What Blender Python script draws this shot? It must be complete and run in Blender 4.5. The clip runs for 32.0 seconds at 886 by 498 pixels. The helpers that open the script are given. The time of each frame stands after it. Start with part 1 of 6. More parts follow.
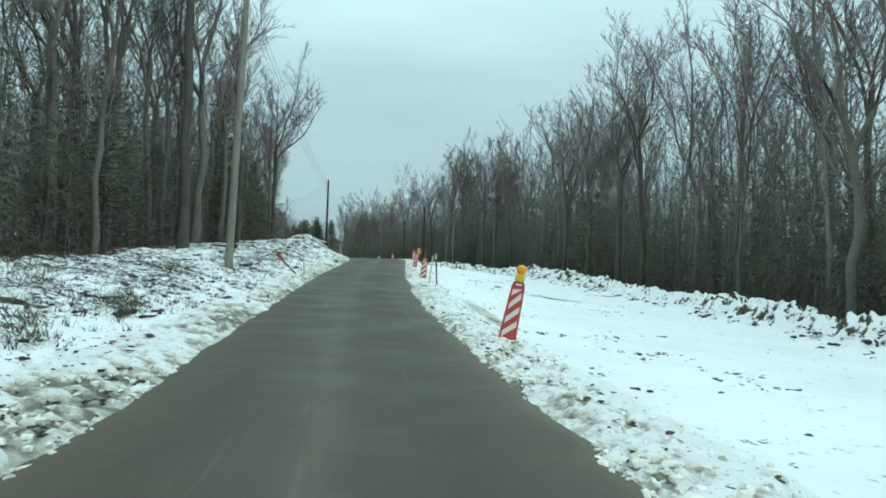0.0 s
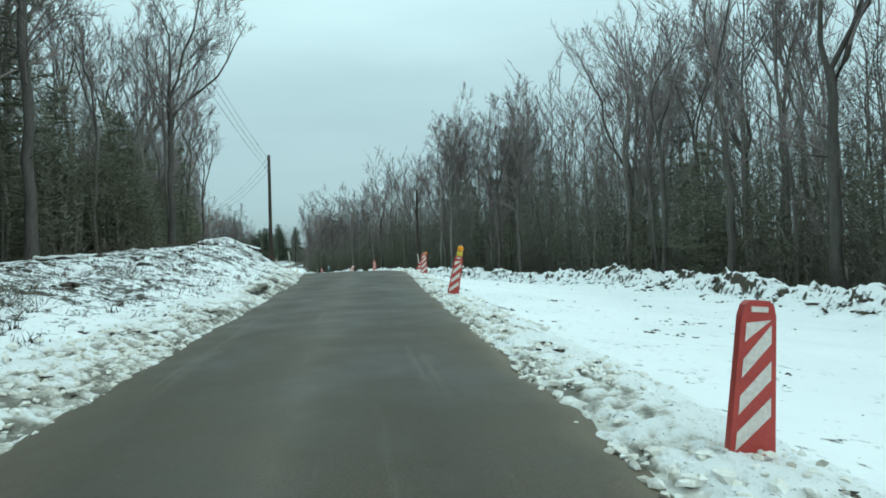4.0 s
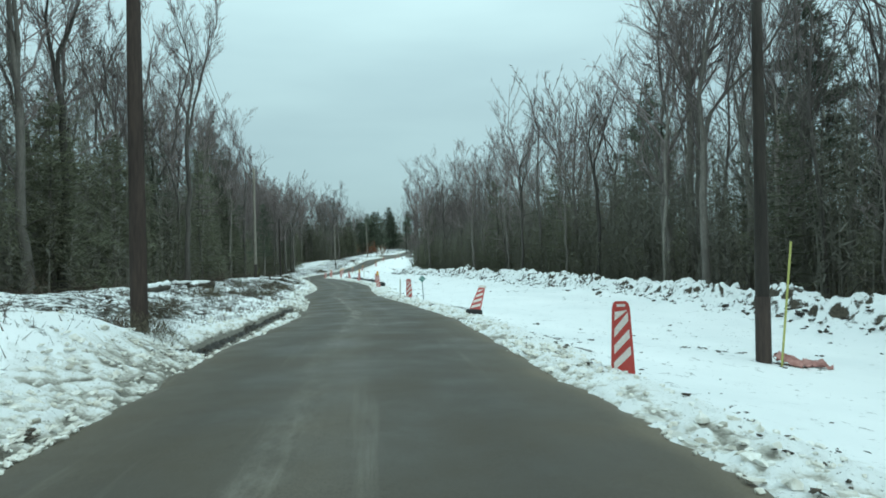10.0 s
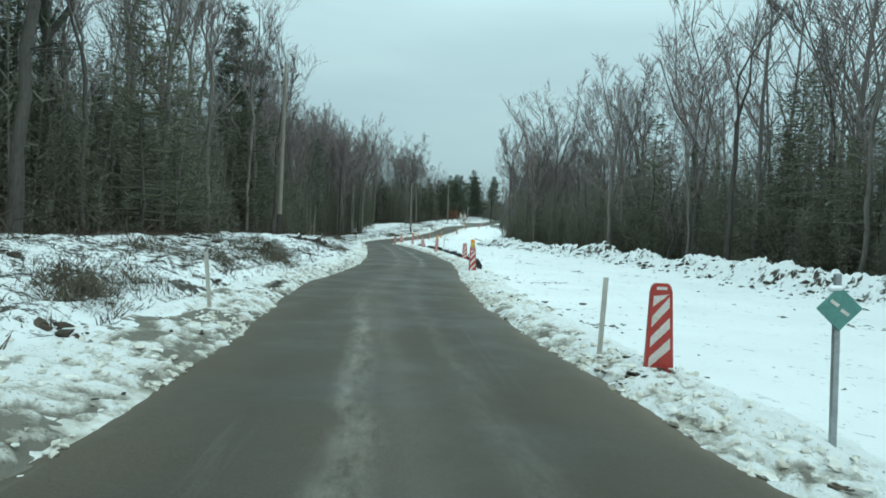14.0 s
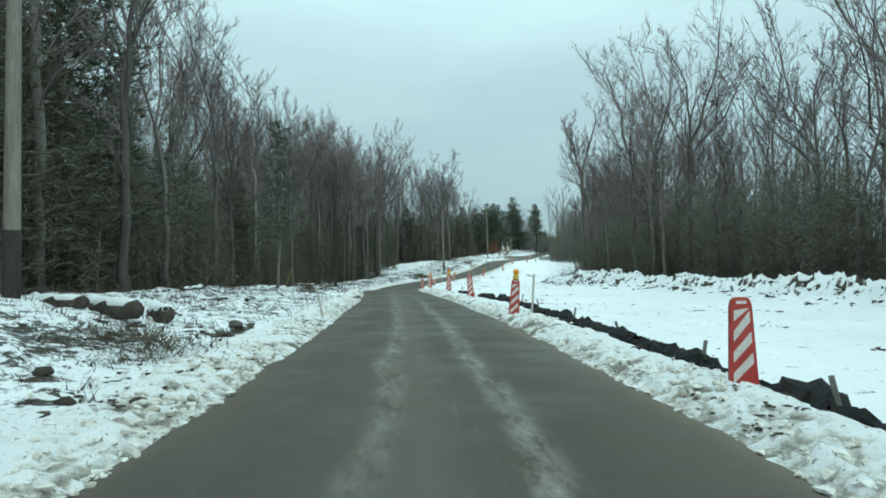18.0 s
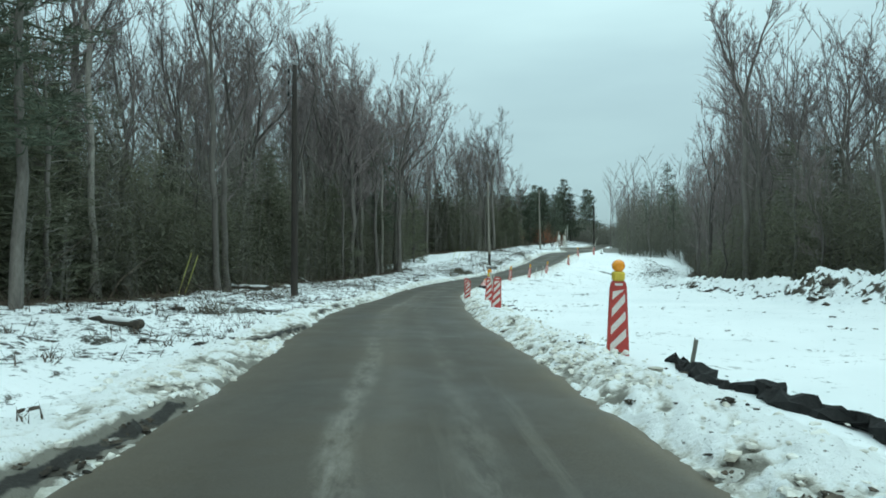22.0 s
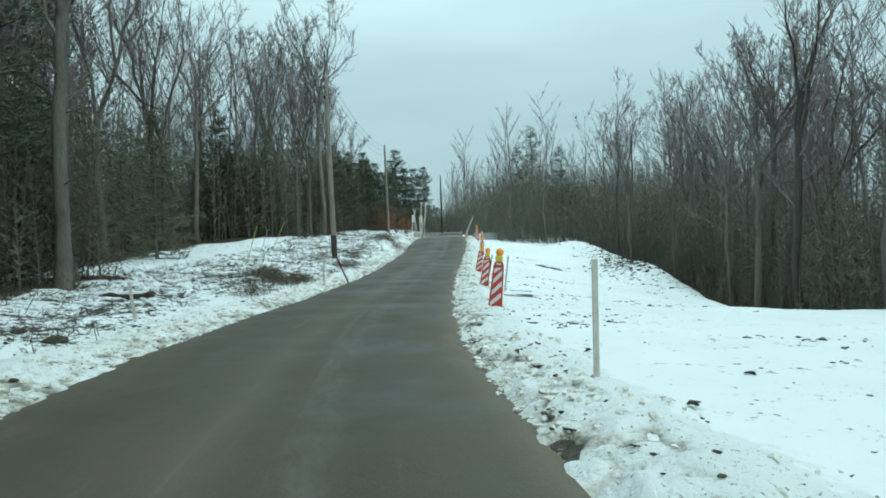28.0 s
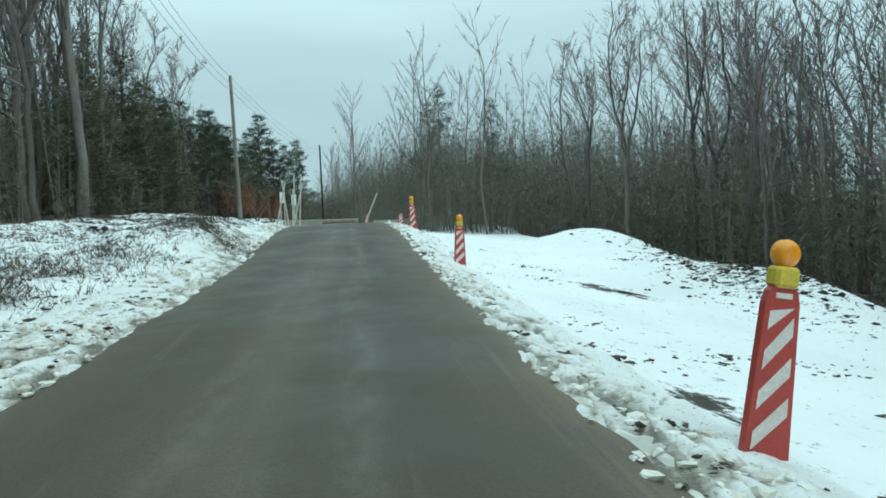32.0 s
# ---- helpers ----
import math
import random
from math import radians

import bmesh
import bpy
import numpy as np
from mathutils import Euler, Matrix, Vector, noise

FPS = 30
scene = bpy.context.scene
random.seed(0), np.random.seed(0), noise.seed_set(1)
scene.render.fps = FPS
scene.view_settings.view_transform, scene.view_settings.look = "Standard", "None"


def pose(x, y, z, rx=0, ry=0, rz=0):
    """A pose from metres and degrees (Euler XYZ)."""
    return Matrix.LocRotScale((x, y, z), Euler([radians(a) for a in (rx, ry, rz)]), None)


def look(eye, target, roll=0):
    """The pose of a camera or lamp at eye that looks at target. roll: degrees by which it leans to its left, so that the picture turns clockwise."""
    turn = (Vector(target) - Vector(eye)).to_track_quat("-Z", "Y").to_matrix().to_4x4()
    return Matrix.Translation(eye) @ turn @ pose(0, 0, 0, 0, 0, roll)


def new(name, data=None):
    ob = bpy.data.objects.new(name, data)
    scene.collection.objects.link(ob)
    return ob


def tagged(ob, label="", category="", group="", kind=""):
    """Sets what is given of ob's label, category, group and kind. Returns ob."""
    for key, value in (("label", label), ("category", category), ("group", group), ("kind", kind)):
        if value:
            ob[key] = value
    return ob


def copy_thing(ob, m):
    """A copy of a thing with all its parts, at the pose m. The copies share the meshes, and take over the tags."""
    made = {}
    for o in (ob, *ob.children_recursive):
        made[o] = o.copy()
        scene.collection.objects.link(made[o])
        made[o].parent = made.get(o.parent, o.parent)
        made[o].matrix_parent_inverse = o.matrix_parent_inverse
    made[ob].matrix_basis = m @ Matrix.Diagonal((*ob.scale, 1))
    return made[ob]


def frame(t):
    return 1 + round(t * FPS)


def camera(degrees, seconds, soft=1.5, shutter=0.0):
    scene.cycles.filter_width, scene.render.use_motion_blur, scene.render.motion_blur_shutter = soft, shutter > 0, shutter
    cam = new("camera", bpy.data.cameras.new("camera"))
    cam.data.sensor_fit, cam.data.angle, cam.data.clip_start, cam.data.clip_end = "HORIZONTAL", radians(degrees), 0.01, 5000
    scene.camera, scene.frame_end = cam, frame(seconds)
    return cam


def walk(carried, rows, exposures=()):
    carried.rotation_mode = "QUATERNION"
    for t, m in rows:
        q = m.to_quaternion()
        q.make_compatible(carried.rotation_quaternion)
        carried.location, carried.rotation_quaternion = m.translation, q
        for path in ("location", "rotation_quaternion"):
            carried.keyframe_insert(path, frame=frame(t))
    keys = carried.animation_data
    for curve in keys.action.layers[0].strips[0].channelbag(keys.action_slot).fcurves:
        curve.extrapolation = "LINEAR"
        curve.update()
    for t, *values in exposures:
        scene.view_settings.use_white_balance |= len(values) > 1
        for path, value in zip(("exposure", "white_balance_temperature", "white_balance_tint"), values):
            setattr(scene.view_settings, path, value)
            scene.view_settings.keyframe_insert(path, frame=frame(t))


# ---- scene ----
cam = camera(70.3, 32.0, soft=1.75)
PATH = [
    (0, (0.0, 0.0, 1.3), (-0.017, 1.999, 1.352), 1.4),
    (0.5, (-0.529, 2.923, 1.315), (-0.54, 4.922, 1.379), 3.6),
    (1, (-1.007, 5.825, 1.352), (-1.0, 7.824, 1.413), 3.0),
    (1.5, (-1.335, 8.702, 1.414), (-1.308, 10.7, 1.495), 3.0),
    (2, (-1.677, 11.638, 1.48), (-1.639, 13.635, 1.575), 1.2),
    (2.5, (-1.967, 14.593, 1.545), (-1.91, 16.59, 1.64), 0.5),
    (3, (-2.247, 17.544, 1.598), (-2.184, 19.54, 1.697), -0.3),
    (3.5, (-2.568, 20.374, 1.681), (-2.501, 22.371, 1.765), -0.9),
    (5.5, (-3.683, 31.831, 2.261), (-3.571, 33.828, 2.246), -7.0),
    (6, (-4.069, 35.096, 2.258), (-3.928, 37.09, 2.321), -5.8),
    (6.5, (-4.358, 38.426, 2.405), (-4.187, 40.413, 2.552), -2.7),
    (7, (-4.612, 41.68, 2.542), (-4.46, 43.661, 2.766), -4.8),
    (7.5, (-4.935, 44.928, 2.717), (-4.839, 46.909, 2.972), -2.0),
    (8, (-5.282, 47.979, 2.854), (-5.306, 49.968, 3.06), -1.5),
    (8.5, (-5.571, 50.892, 2.956), (-5.692, 52.885, 3.069), -2.1),
    (9, (-5.947, 53.756, 2.999), (-6.131, 55.747, 3.063), -3.0),
    (9.5, (-6.418, 56.526, 3.008), (-6.667, 58.51, 3.049), -1.0),
    (10, (-6.915, 59.195, 3.023), (-7.207, 61.174, 3.049), -1.9),
    (10.5, (-7.45, 61.794, 3.013), (-7.776, 63.768, 3.015), -2.8),
    (11, (-8.172, 64.473, 2.983), (-8.55, 66.437, 2.974), -0.2),
    (11.5, (-8.934, 67.201, 2.932), (-9.332, 69.161, 2.917), 1.4),
    (12, (-9.727, 69.941, 2.876), (-10.152, 71.895, 2.864), 2.7),
    (12.5, (-10.488, 72.612, 2.818), (-10.95, 74.558, 2.823), 3.2),
    (13, (-11.301, 75.235, 2.727), (-11.805, 77.17, 2.722), 2.8),
    (13.5, (-12.19, 77.869, 2.645), (-12.698, 79.803, 2.614), 3.4),
    (14, (-13.072, 80.508, 2.547), (-13.604, 82.435, 2.48), 2.6),
    (14.5, (-14.144, 83.173, 2.485), (-14.719, 85.088, 2.422), 0.7),
    (15, (-15.234, 85.98, 2.477), (-15.802, 87.897, 2.427), -4.1),
    (15.5, (-16.283, 88.919, 2.443), (-16.888, 90.825, 2.472), 0.6),
    (17.5, (-20.208, 102.556, 2.205), (-20.853, 104.448, 2.272), -0.7),
    (18, (-21.497, 105.704, 2.14), (-22.132, 107.6, 2.196), -0.9),
    (18.5, (-22.724, 108.829, 2.114), (-23.359, 110.725, 2.166), -0.9),
    (19, (-23.941, 111.953, 2.111), (-24.571, 113.851, 2.17), 0.4),
    (19.5, (-25.159, 115.024, 2.095), (-25.809, 116.914, 2.174), 2.5),
    (20, (-26.352, 118.043, 2.093), (-27.041, 119.919, 2.184), 3.6),
    (20.5, (-27.54, 121.006, 2.066), (-28.244, 122.876, 2.145), 1.9),
    (21, (-28.768, 123.963, 2.044), (-29.481, 125.83, 2.112), 0.4),
    (21.5, (-30.094, 126.868, 2.053), (-30.822, 128.73, 2.109), 0.2),
    (22, (-31.058, 129.513, 1.998), (-31.789, 131.374, 2.034), -0.2),
    (22.5, (-32.269, 132.126, 1.978), (-32.96, 134.003, 1.977), -1.7),
    (23, (-33.537, 134.937, 2.002), (-34.224, 136.816, 2.005), -1.8),
    (23.5, (-34.94, 137.838, 1.977), (-35.613, 139.721, 1.956), 2.0),
    (24, (-36.41, 140.871, 1.94), (-37.064, 142.76, 1.901), 1.0),
    (24.5, (-37.899, 143.8, 1.891), (-38.522, 145.699, 1.838), 2.1),
    (26.5, (-42.127, 156.32, 1.444), (-42.567, 158.271, 1.455), -1.9),
    (27, (-43.091, 159.31, 1.408), (-43.391, 161.288, 1.417), -2.1),
    (27.5, (-43.951, 162.351, 1.396), (-44.153, 164.341, 1.392), -3.0),
    (28, (-44.708, 165.374, 1.421), (-44.82, 167.371, 1.442), -2.0),
    (28.5, (-45.317, 168.434, 1.438), (-45.343, 170.434, 1.471), -1.7),
    (29, (-45.844, 171.497, 1.481), (-45.783, 173.496, 1.509), 0.5),
    (29.5, (-46.208, 174.474, 1.514), (-46.078, 176.47, 1.517), -1.0),
    (30, (-46.49, 177.584, 1.585), (-46.312, 179.576, 1.572), -2.1),
    (30.5, (-46.662, 180.664, 1.659), (-46.449, 182.653, 1.659), -1.6),
    (31, (-46.742, 183.71, 1.743), (-46.475, 185.692, 1.726), -2.0),
    (31.5, (-46.788, 186.777, 1.838), (-46.494, 188.755, 1.819), -3.3),
    (32, (-46.905, 189.827, 1.926), (-46.628, 191.808, 1.904), -2.9),
]
walk(cam, [(t, look(eye, target, roll)) for t, eye, target, roll in PATH])

# ---------------------------------------------------------------- light
world = bpy.data.worlds.new("overcast")
scene.world = world
world.use_nodes = True
wn, wl = world.node_tree.nodes, world.node_tree.links
wn.clear()
w_out = wn.new("ShaderNodeOutputWorld")
w_bg = wn.new("ShaderNodeBackground")
w_sky = wn.new("ShaderNodeTexSky")
w_sky.sky_type, w_sky.sun_disc = "NISHITA", False
w_sky.sun_elevation, w_sky.sun_rotation = radians(42), radians(222)
w_co = wn.new("ShaderNodeTexCoord")
w_sep = wn.new("ShaderNodeSeparateXYZ")
w_ramp = wn.new("ShaderNodeValToRGB")            # cloud deck, paler overhead than at the horizon
w_noise = wn.new("ShaderNodeTexNoise")
w_map = wn.new("ShaderNodeMapping")
w_cl = wn.new("ShaderNodeMixRGB")
w_mix = wn.new("ShaderNodeMixRGB")
w_map.inputs["Scale"].default_value = (1.0, 1.0, 5.0)
w_noise.inputs["Scale"].default_value, w_noise.inputs["Detail"].default_value = 1.6, 5
w_ramp.color_ramp.elements[0].position, w_ramp.color_ramp.elements[0].color = 0.0, (0.325, 0.495, 0.525, 1)
w_ramp.color_ramp.elements[1].position, w_ramp.color_ramp.elements[1].color = 0.62, (0.965, 1.38, 1.41, 1)
mid = w_ramp.color_ramp.elements.new(0.22)
mid.color = (0.475, 0.695, 0.725, 1)
w_cl.blend_type, w_cl.inputs["Fac"].default_value = "MULTIPLY", 0.55
w_cr = wn.new("ShaderNodeValToRGB")
w_cr.color_ramp.elements[0].position, w_cr.color_ramp.elements[0].color = 0.3, (0.74, 0.76, 0.79, 1)
w_cr.color_ramp.elements[1].position, w_cr.color_ramp.elements[1].color = 0.72, (1.12, 1.12, 1.1, 1)
w_mul = wn.new("ShaderNodeMixRGB")
w_mul.blend_type, w_mul.inputs["Fac"].default_value = "MULTIPLY", 1.0
w_mul.inputs["Color2"].default_value = (0.10, 0.10, 0.10, 1)
w_mix.inputs["Fac"].default_value = 0.88
wl.new(w_co.outputs["Generated"], w_sep.inputs[0])
wl.new(w_sep.outputs["Z"], w_ramp.inputs[0])
wl.new(w_co.outputs["Generated"], w_map.inputs[0])
wl.new(w_map.outputs[0], w_noise.inputs["Vector"])
wl.new(w_noise.outputs["Fac"], w_cr.inputs[0])
wl.new(w_ramp.outputs[0], w_cl.inputs["Color1"])
wl.new(w_cr.outputs[0], w_cl.inputs["Color2"])
wl.new(w_sky.outputs[0], w_mul.inputs["Color1"])
wl.new(w_mul.outputs[0], w_mix.inputs["Color1"])
wl.new(w_cl.outputs[0], w_mix.inputs["Color2"])
wl.new(w_mix.outputs[0], w_bg.inputs["Color"])
wl.new(w_bg.outputs[0], w_out.inputs["Surface"])
w_bg.inputs["Strength"].default_value = 1.03
sun = new("sun", bpy.data.lights.new("sun", "SUN"))
sun.data.energy, sun.data.angle, sun.data.color = 0.8, radians(40), (0.84, 1.0, 0.99)
sun.rotation_euler = Euler((radians(48), 0, radians(42)))

# ---------------------------------------------------------------- materials


def material(name, base, rough=0.8, metal=0.0, spec=0.3):
    m = bpy.data.materials.new(name)
    m.use_nodes = True
    b = m.node_tree.nodes["Principled BSDF"]
    b.inputs["Base Color"].default_value = (*base, 1)
    b.inputs["Roughness"].default_value = rough
    b.inputs["Metallic"].default_value = metal
    b.inputs["Specular IOR Level"].default_value = spec
    return m


def nodes_of(m):
    t = m.node_tree
    return t.nodes, t.links, t.nodes["Principled BSDF"]


def noise_node(m, scale, detail=4.0, rough=0.55, stretch=None):
    n, l, b = nodes_of(m)
    co, tx = n.new("ShaderNodeTexCoord"), n.new("ShaderNodeTexNoise")
    tx.inputs["Scale"].default_value, tx.inputs["Detail"].default_value = scale, detail
    tx.inputs["Roughness"].default_value = rough
    if stretch:
        mp = n.new("ShaderNodeMapping")
        mp.inputs["Scale"].default_value = stretch
        l.new(co.outputs["Object"], mp.inputs[0])
        l.new(mp.outputs[0], tx.inputs["Vector"])
    else:
        l.new(co.outputs["Object"], tx.inputs["Vector"])
    return tx


def ramp_node(m, src, stops):
    n, l, b = nodes_of(m)
    r = n.new("ShaderNodeValToRGB")
    e = r.color_ramp.elements
    e[0].position, e[0].color = stops[0][0], (*stops[0][1], 1)
    e[1].position, e[1].color = stops[-1][0], (*stops[-1][1], 1)
    for p, c in stops[1:-1]:
        e.new(p).color = (*c, 1)
    l.new(src, r.inputs[0])
    return r


def mix_node(m, kind, fac, one, two):
    n, l, b = nodes_of(m)
    x = n.new("ShaderNodeMixRGB")
    x.blend_type = kind
    for k, v in (("Fac", fac), ("Color1", one), ("Color2", two)):
        if isinstance(v, bpy.types.NodeSocket):
            l.new(v, x.inputs[k])
        elif isinstance(v, (int, float)):
            x.inputs[k].default_value = v
        else:
            x.inputs[k].default_value = (*v, 1)
    return x


def bump_node(m, src, strength, distance):
    n, l, b = nodes_of(m)
    bp = n.new("ShaderNodeBump")
    bp.inputs["Strength"].default_value, bp.inputs["Distance"].default_value = strength, distance
    l.new(src, bp.inputs["Height"])
    l.new(bp.outputs[0], b.inputs["Normal"])
    return bp


def worn(name, base, dark, scale, rough=0.8, metal=0.0, spec=0.3, bump=0.0, stretch=None, vary=0.0):
    """A surface that goes from base to dark in blotches of two sizes, with a shade of its own for each object."""
    m = material(name, base, rough, metal, spec)
    n, l, b = nodes_of(m)
    big, small = noise_node(m, scale, 4, 0.6, stretch), noise_node(m, scale * 7, 5, 0.65, stretch)
    both = mix_node(m, "MIX", 0.5, big.outputs["Fac"], small.outputs["Fac"])
    col = ramp_node(m, both.outputs[0], [(0.36, dark), (0.62, base)])
    out = col.outputs[0]
    if vary:
        info = n.new("ShaderNodeObjectInfo")
        tone = ramp_node(m, info.outputs["Random"], [(0.0, (1 - vary,) * 3), (1.0, (1 + vary,) * 3)])
        out = mix_node(m, "MULTIPLY", 1.0, out, tone.outputs[0]).outputs[0]
    l.new(out, b.inputs["Base Color"])
    if bump:
        bump_node(m, both.outputs[0], 0.7, bump)
    return m


def ground_material():
    """Snow, slush by the road, and leaf litter under the trees, mixed by the sheet's own masks and broken up by noise."""
    m = material("snowy_ground", (0.85, 0.87, 0.88), 0.75, 0, 0.25)
    n, l, b = nodes_of(m)

    def mask(which):
        at = n.new("ShaderNodeAttribute")
        at.attribute_name = which
        return at.outputs["Fac"]

    def math_node(op, a, c):
        x = n.new("ShaderNodeMath")
        x.operation = op
        for i, v in enumerate((a, c)):
            if isinstance(v, bpy.types.NodeSocket):
                l.new(v, x.inputs[i])
            else:
                x.inputs[i].default_value = v
        return x.outputs[0]

    big, mid_n, fine = noise_node(m, 0.35, 4), noise_node(m, 2.2, 6, 0.65), noise_node(m, 14, 5, 0.7)
    snow = ramp_node(m, big.outputs["Fac"], [(0.3, (0.84, 0.86, 0.87)), (0.7, (0.93, 0.94, 0.945))])
    grit = ramp_node(m, mid_n.outputs["Fac"], [(0.34, (0.19, 0.175, 0.145)), (0.46, (0.48, 0.46, 0.40)), (0.6, (0.80, 0.79, 0.76))])
    leaf = ramp_node(m, fine.outputs["Fac"], [(0.3, (0.030, 0.024, 0.016)), (0.5, (0.07, 0.052, 0.034)), (0.7, (0.12, 0.09, 0.06))])
    rub = ramp_node(m, fine.outputs["Fac"], [(0.3, (0.02, 0.018, 0.014)), (0.7, (0.10, 0.085, 0.065))])

    def cover(which, tex, soft, gain=1.5):
        v = math_node("ADD", mask(which), math_node("MULTIPLY", math_node("SUBTRACT", tex, 0.5), gain))
        r = ramp_node(m, v, [(0.5 - soft, (0, 0, 0)), (0.5 + soft, (1, 1, 1))])
        return r.outputs[0]

    c1 = mix_node(m, "MIX", cover("slush", mid_n.outputs["Fac"], 0.2), snow.outputs[0], grit.outputs[0])
    rag = mix_node(m, "MIX", 0.62, mid_n.outputs["Fac"], noise_node(m, 7.5, 6, 0.75).outputs["Fac"])
    c2 = mix_node(m, "MIX", cover("bare", rag.outputs[0], 0.11, 4.2), c1.outputs[0], rub.outputs[0])
    c3 = mix_node(m, "MIX", cover("litter", mid_n.outputs["Fac"], 0.1), c2.outputs[0], leaf.outputs[0])
    l.new(c3.outputs[0], b.inputs["Base Color"])
    both = mix_node(m, "MIX", 0.45, mid_n.outputs["Fac"], fine.outputs["Fac"])
    bump_node(m, both.outputs[0], 0.55, 0.12)
    return m


def asphalt_material():
    m = material("wet_asphalt", (0.05, 0.05, 0.05), 0.55, 0, 0.35)
    n, l, b = nodes_of(m)
    fine = noise_node(m, 60, 4, 0.7)
    blot = noise_node(m, 0.7, 5, 0.6)
    at, flow = n.new("ShaderNodeAttribute"), n.new("ShaderNodeAttribute")
    at.attribute_name, flow.attribute_name = "across", "flow"

    def along(tx):
        """Lays a stretched texture along the lane instead of the map's axes."""
        l.new(flow.outputs["Vector"], tx.inputs["Vector"].links[0].from_node.inputs[0])
        return tx

    # tyre tracks and the pale salt between them run along the road
    tr = n.new("ShaderNodeMath")
    tr.operation = "MULTIPLY_ADD"
    l.new(blot.outputs["Fac"], tr.inputs[0])
    tr.inputs[1].default_value = 0.10
    l.new(at.outputs["Fac"], tr.inputs[2])
    lane = ramp_node(m, tr.outputs[0], [(0.0, (0.1359, 0.1101, 0.0809)), (0.12, (0.0951, 0.0787, 0.0594)), (0.28, (0.0689, 0.0577, 0.0447)),
                                        (0.46, (0.0834, 0.0699, 0.0542)), (0.53, (0.1015, 0.0857, 0.0680)), (0.60, (0.0743, 0.0620, 0.0481)),
                                        (0.78, (0.0652, 0.0542, 0.0422)), (0.95, (0.0925, 0.0769, 0.0585)), (1.05, (0.1359, 0.1101, 0.0809))])
    grain = ramp_node(m, fine.outputs["Fac"], [(0.3, (0.72, 0.72, 0.72)), (0.7, (1.25, 1.25, 1.25))])
    pat = ramp_node(m, blot.outputs["Fac"], [(0.3, (0.85, 0.85, 0.84)), (0.7, (1.2, 1.19, 1.15))])
    c = mix_node(m, "MULTIPLY", 1.0, lane.outputs[0], grain.outputs[0])
    c = mix_node(m, "MULTIPLY", 1.0, c.outputs[0], pat.outputs[0])
    streak = along(noise_node(m, 1.0, 5, 0.7, (2.4, 0.10, 1)))
    salt = ramp_node(m, streak.outputs["Fac"], [(0.58, (0, 0, 0)), (0.78, (1, 1, 1))])
    c = mix_node(m, "ADD", salt.outputs[0], c.outputs[0], (0.075, 0.07, 0.06))
    for which, mid_at, seed_at in (("salt_middle", 0.40, 0.0), ("salt_side", 0.635, 7.0)):
        sm = n.new("ShaderNodeAttribute")
        sm.attribute_name = which
        wob = along(noise_node(m, 1.0, 3, 0.6, (0.9, 0.35, 1)))
        ad = n.new("ShaderNodeMath")
        ad.operation = "MULTIPLY_ADD"
        l.new(wob.outputs["Fac"], ad.inputs[0])
        ad.inputs[1].default_value = 0.045
        l.new(at.outputs["Fac"], ad.inputs[2])
        o_ = mid_at + 0.0225
        band = ramp_node(m, ad.outputs[0], [(o_ - 0.045, (0, 0, 0)), (o_ - 0.012, (1, 1, 1)), (o_ + 0.012, (1, 1, 1)), (o_ + 0.05, (0, 0, 0))])
        patchy = along(noise_node(m, 3.0, 6, 0.75, (1.6, 0.5, 1)))
        pt = ramp_node(m, patchy.outputs["Fac"], [(0.40, (0, 0, 0)), (0.66, (1, 1, 1))])
        f1 = mix_node(m, "MULTIPLY", 1.0, band.outputs[0], pt.outputs[0])
        f2 = mix_node(m, "MULTIPLY", 1.0, f1.outputs[0], sm.outputs["Fac"])
        c = mix_node(m, "ADD", f2.outputs[0], c.outputs[0], (0.20, 0.19, 0.17))
    l.new(c.outputs[0], b.inputs["Base Color"])
    rr = ramp_node(m, blot.outputs["Fac"], [(0.35, (0.5,) * 3), (0.65, (0.8,) * 3)])
    l.new(rr.outputs[0], b.inputs["Roughness"])
    bump_node(m, fine.outputs["Fac"], 0.4, 0.01)
    return m


def ridge_material():
    """Snow over dark dug-up soil."""
    m = material("snowy_soil", (0.85, 0.86, 0.86), 0.8, 0, 0.2)
    n, l, b = nodes_of(m)
    at = n.new("ShaderNodeAttribute")
    at.attribute_name = "dirt_and_creases"
    fine, mid_n = noise_node(m, 16, 5, 0.7), noise_node(m, 4, 5, 0.65)
    both = mix_node(m, "MIX", 0.5, mid_n.outputs["Fac"], fine.outputs["Fac"])
    ad = n.new("ShaderNodeMath")
    ad.operation = "MULTIPLY_ADD"
    l.new(both.outputs[0], ad.inputs[0])
    ad.inputs[1].default_value = 1.0
    l.new(at.outputs["Fac"], ad.inputs[2])
    soil = ramp_node(m, fine.outputs["Fac"], [(0.3, (0.028, 0.023, 0.018)), (0.7, (0.115, 0.095, 0.07))])
    share = ramp_node(m, ad.outputs[0], [(0.66, (0, 0, 0)), (0.78, (1, 1, 1))])
    l.new(mix_node(m, "MIX", share.outputs[0], (0.88, 0.895, 0.90), soil.outputs[0]).outputs[0], b.inputs["Base Color"])
    bump_node(m, both.outputs[0], 0.7, 0.08)
    return m


RIDGE = ridge_material()


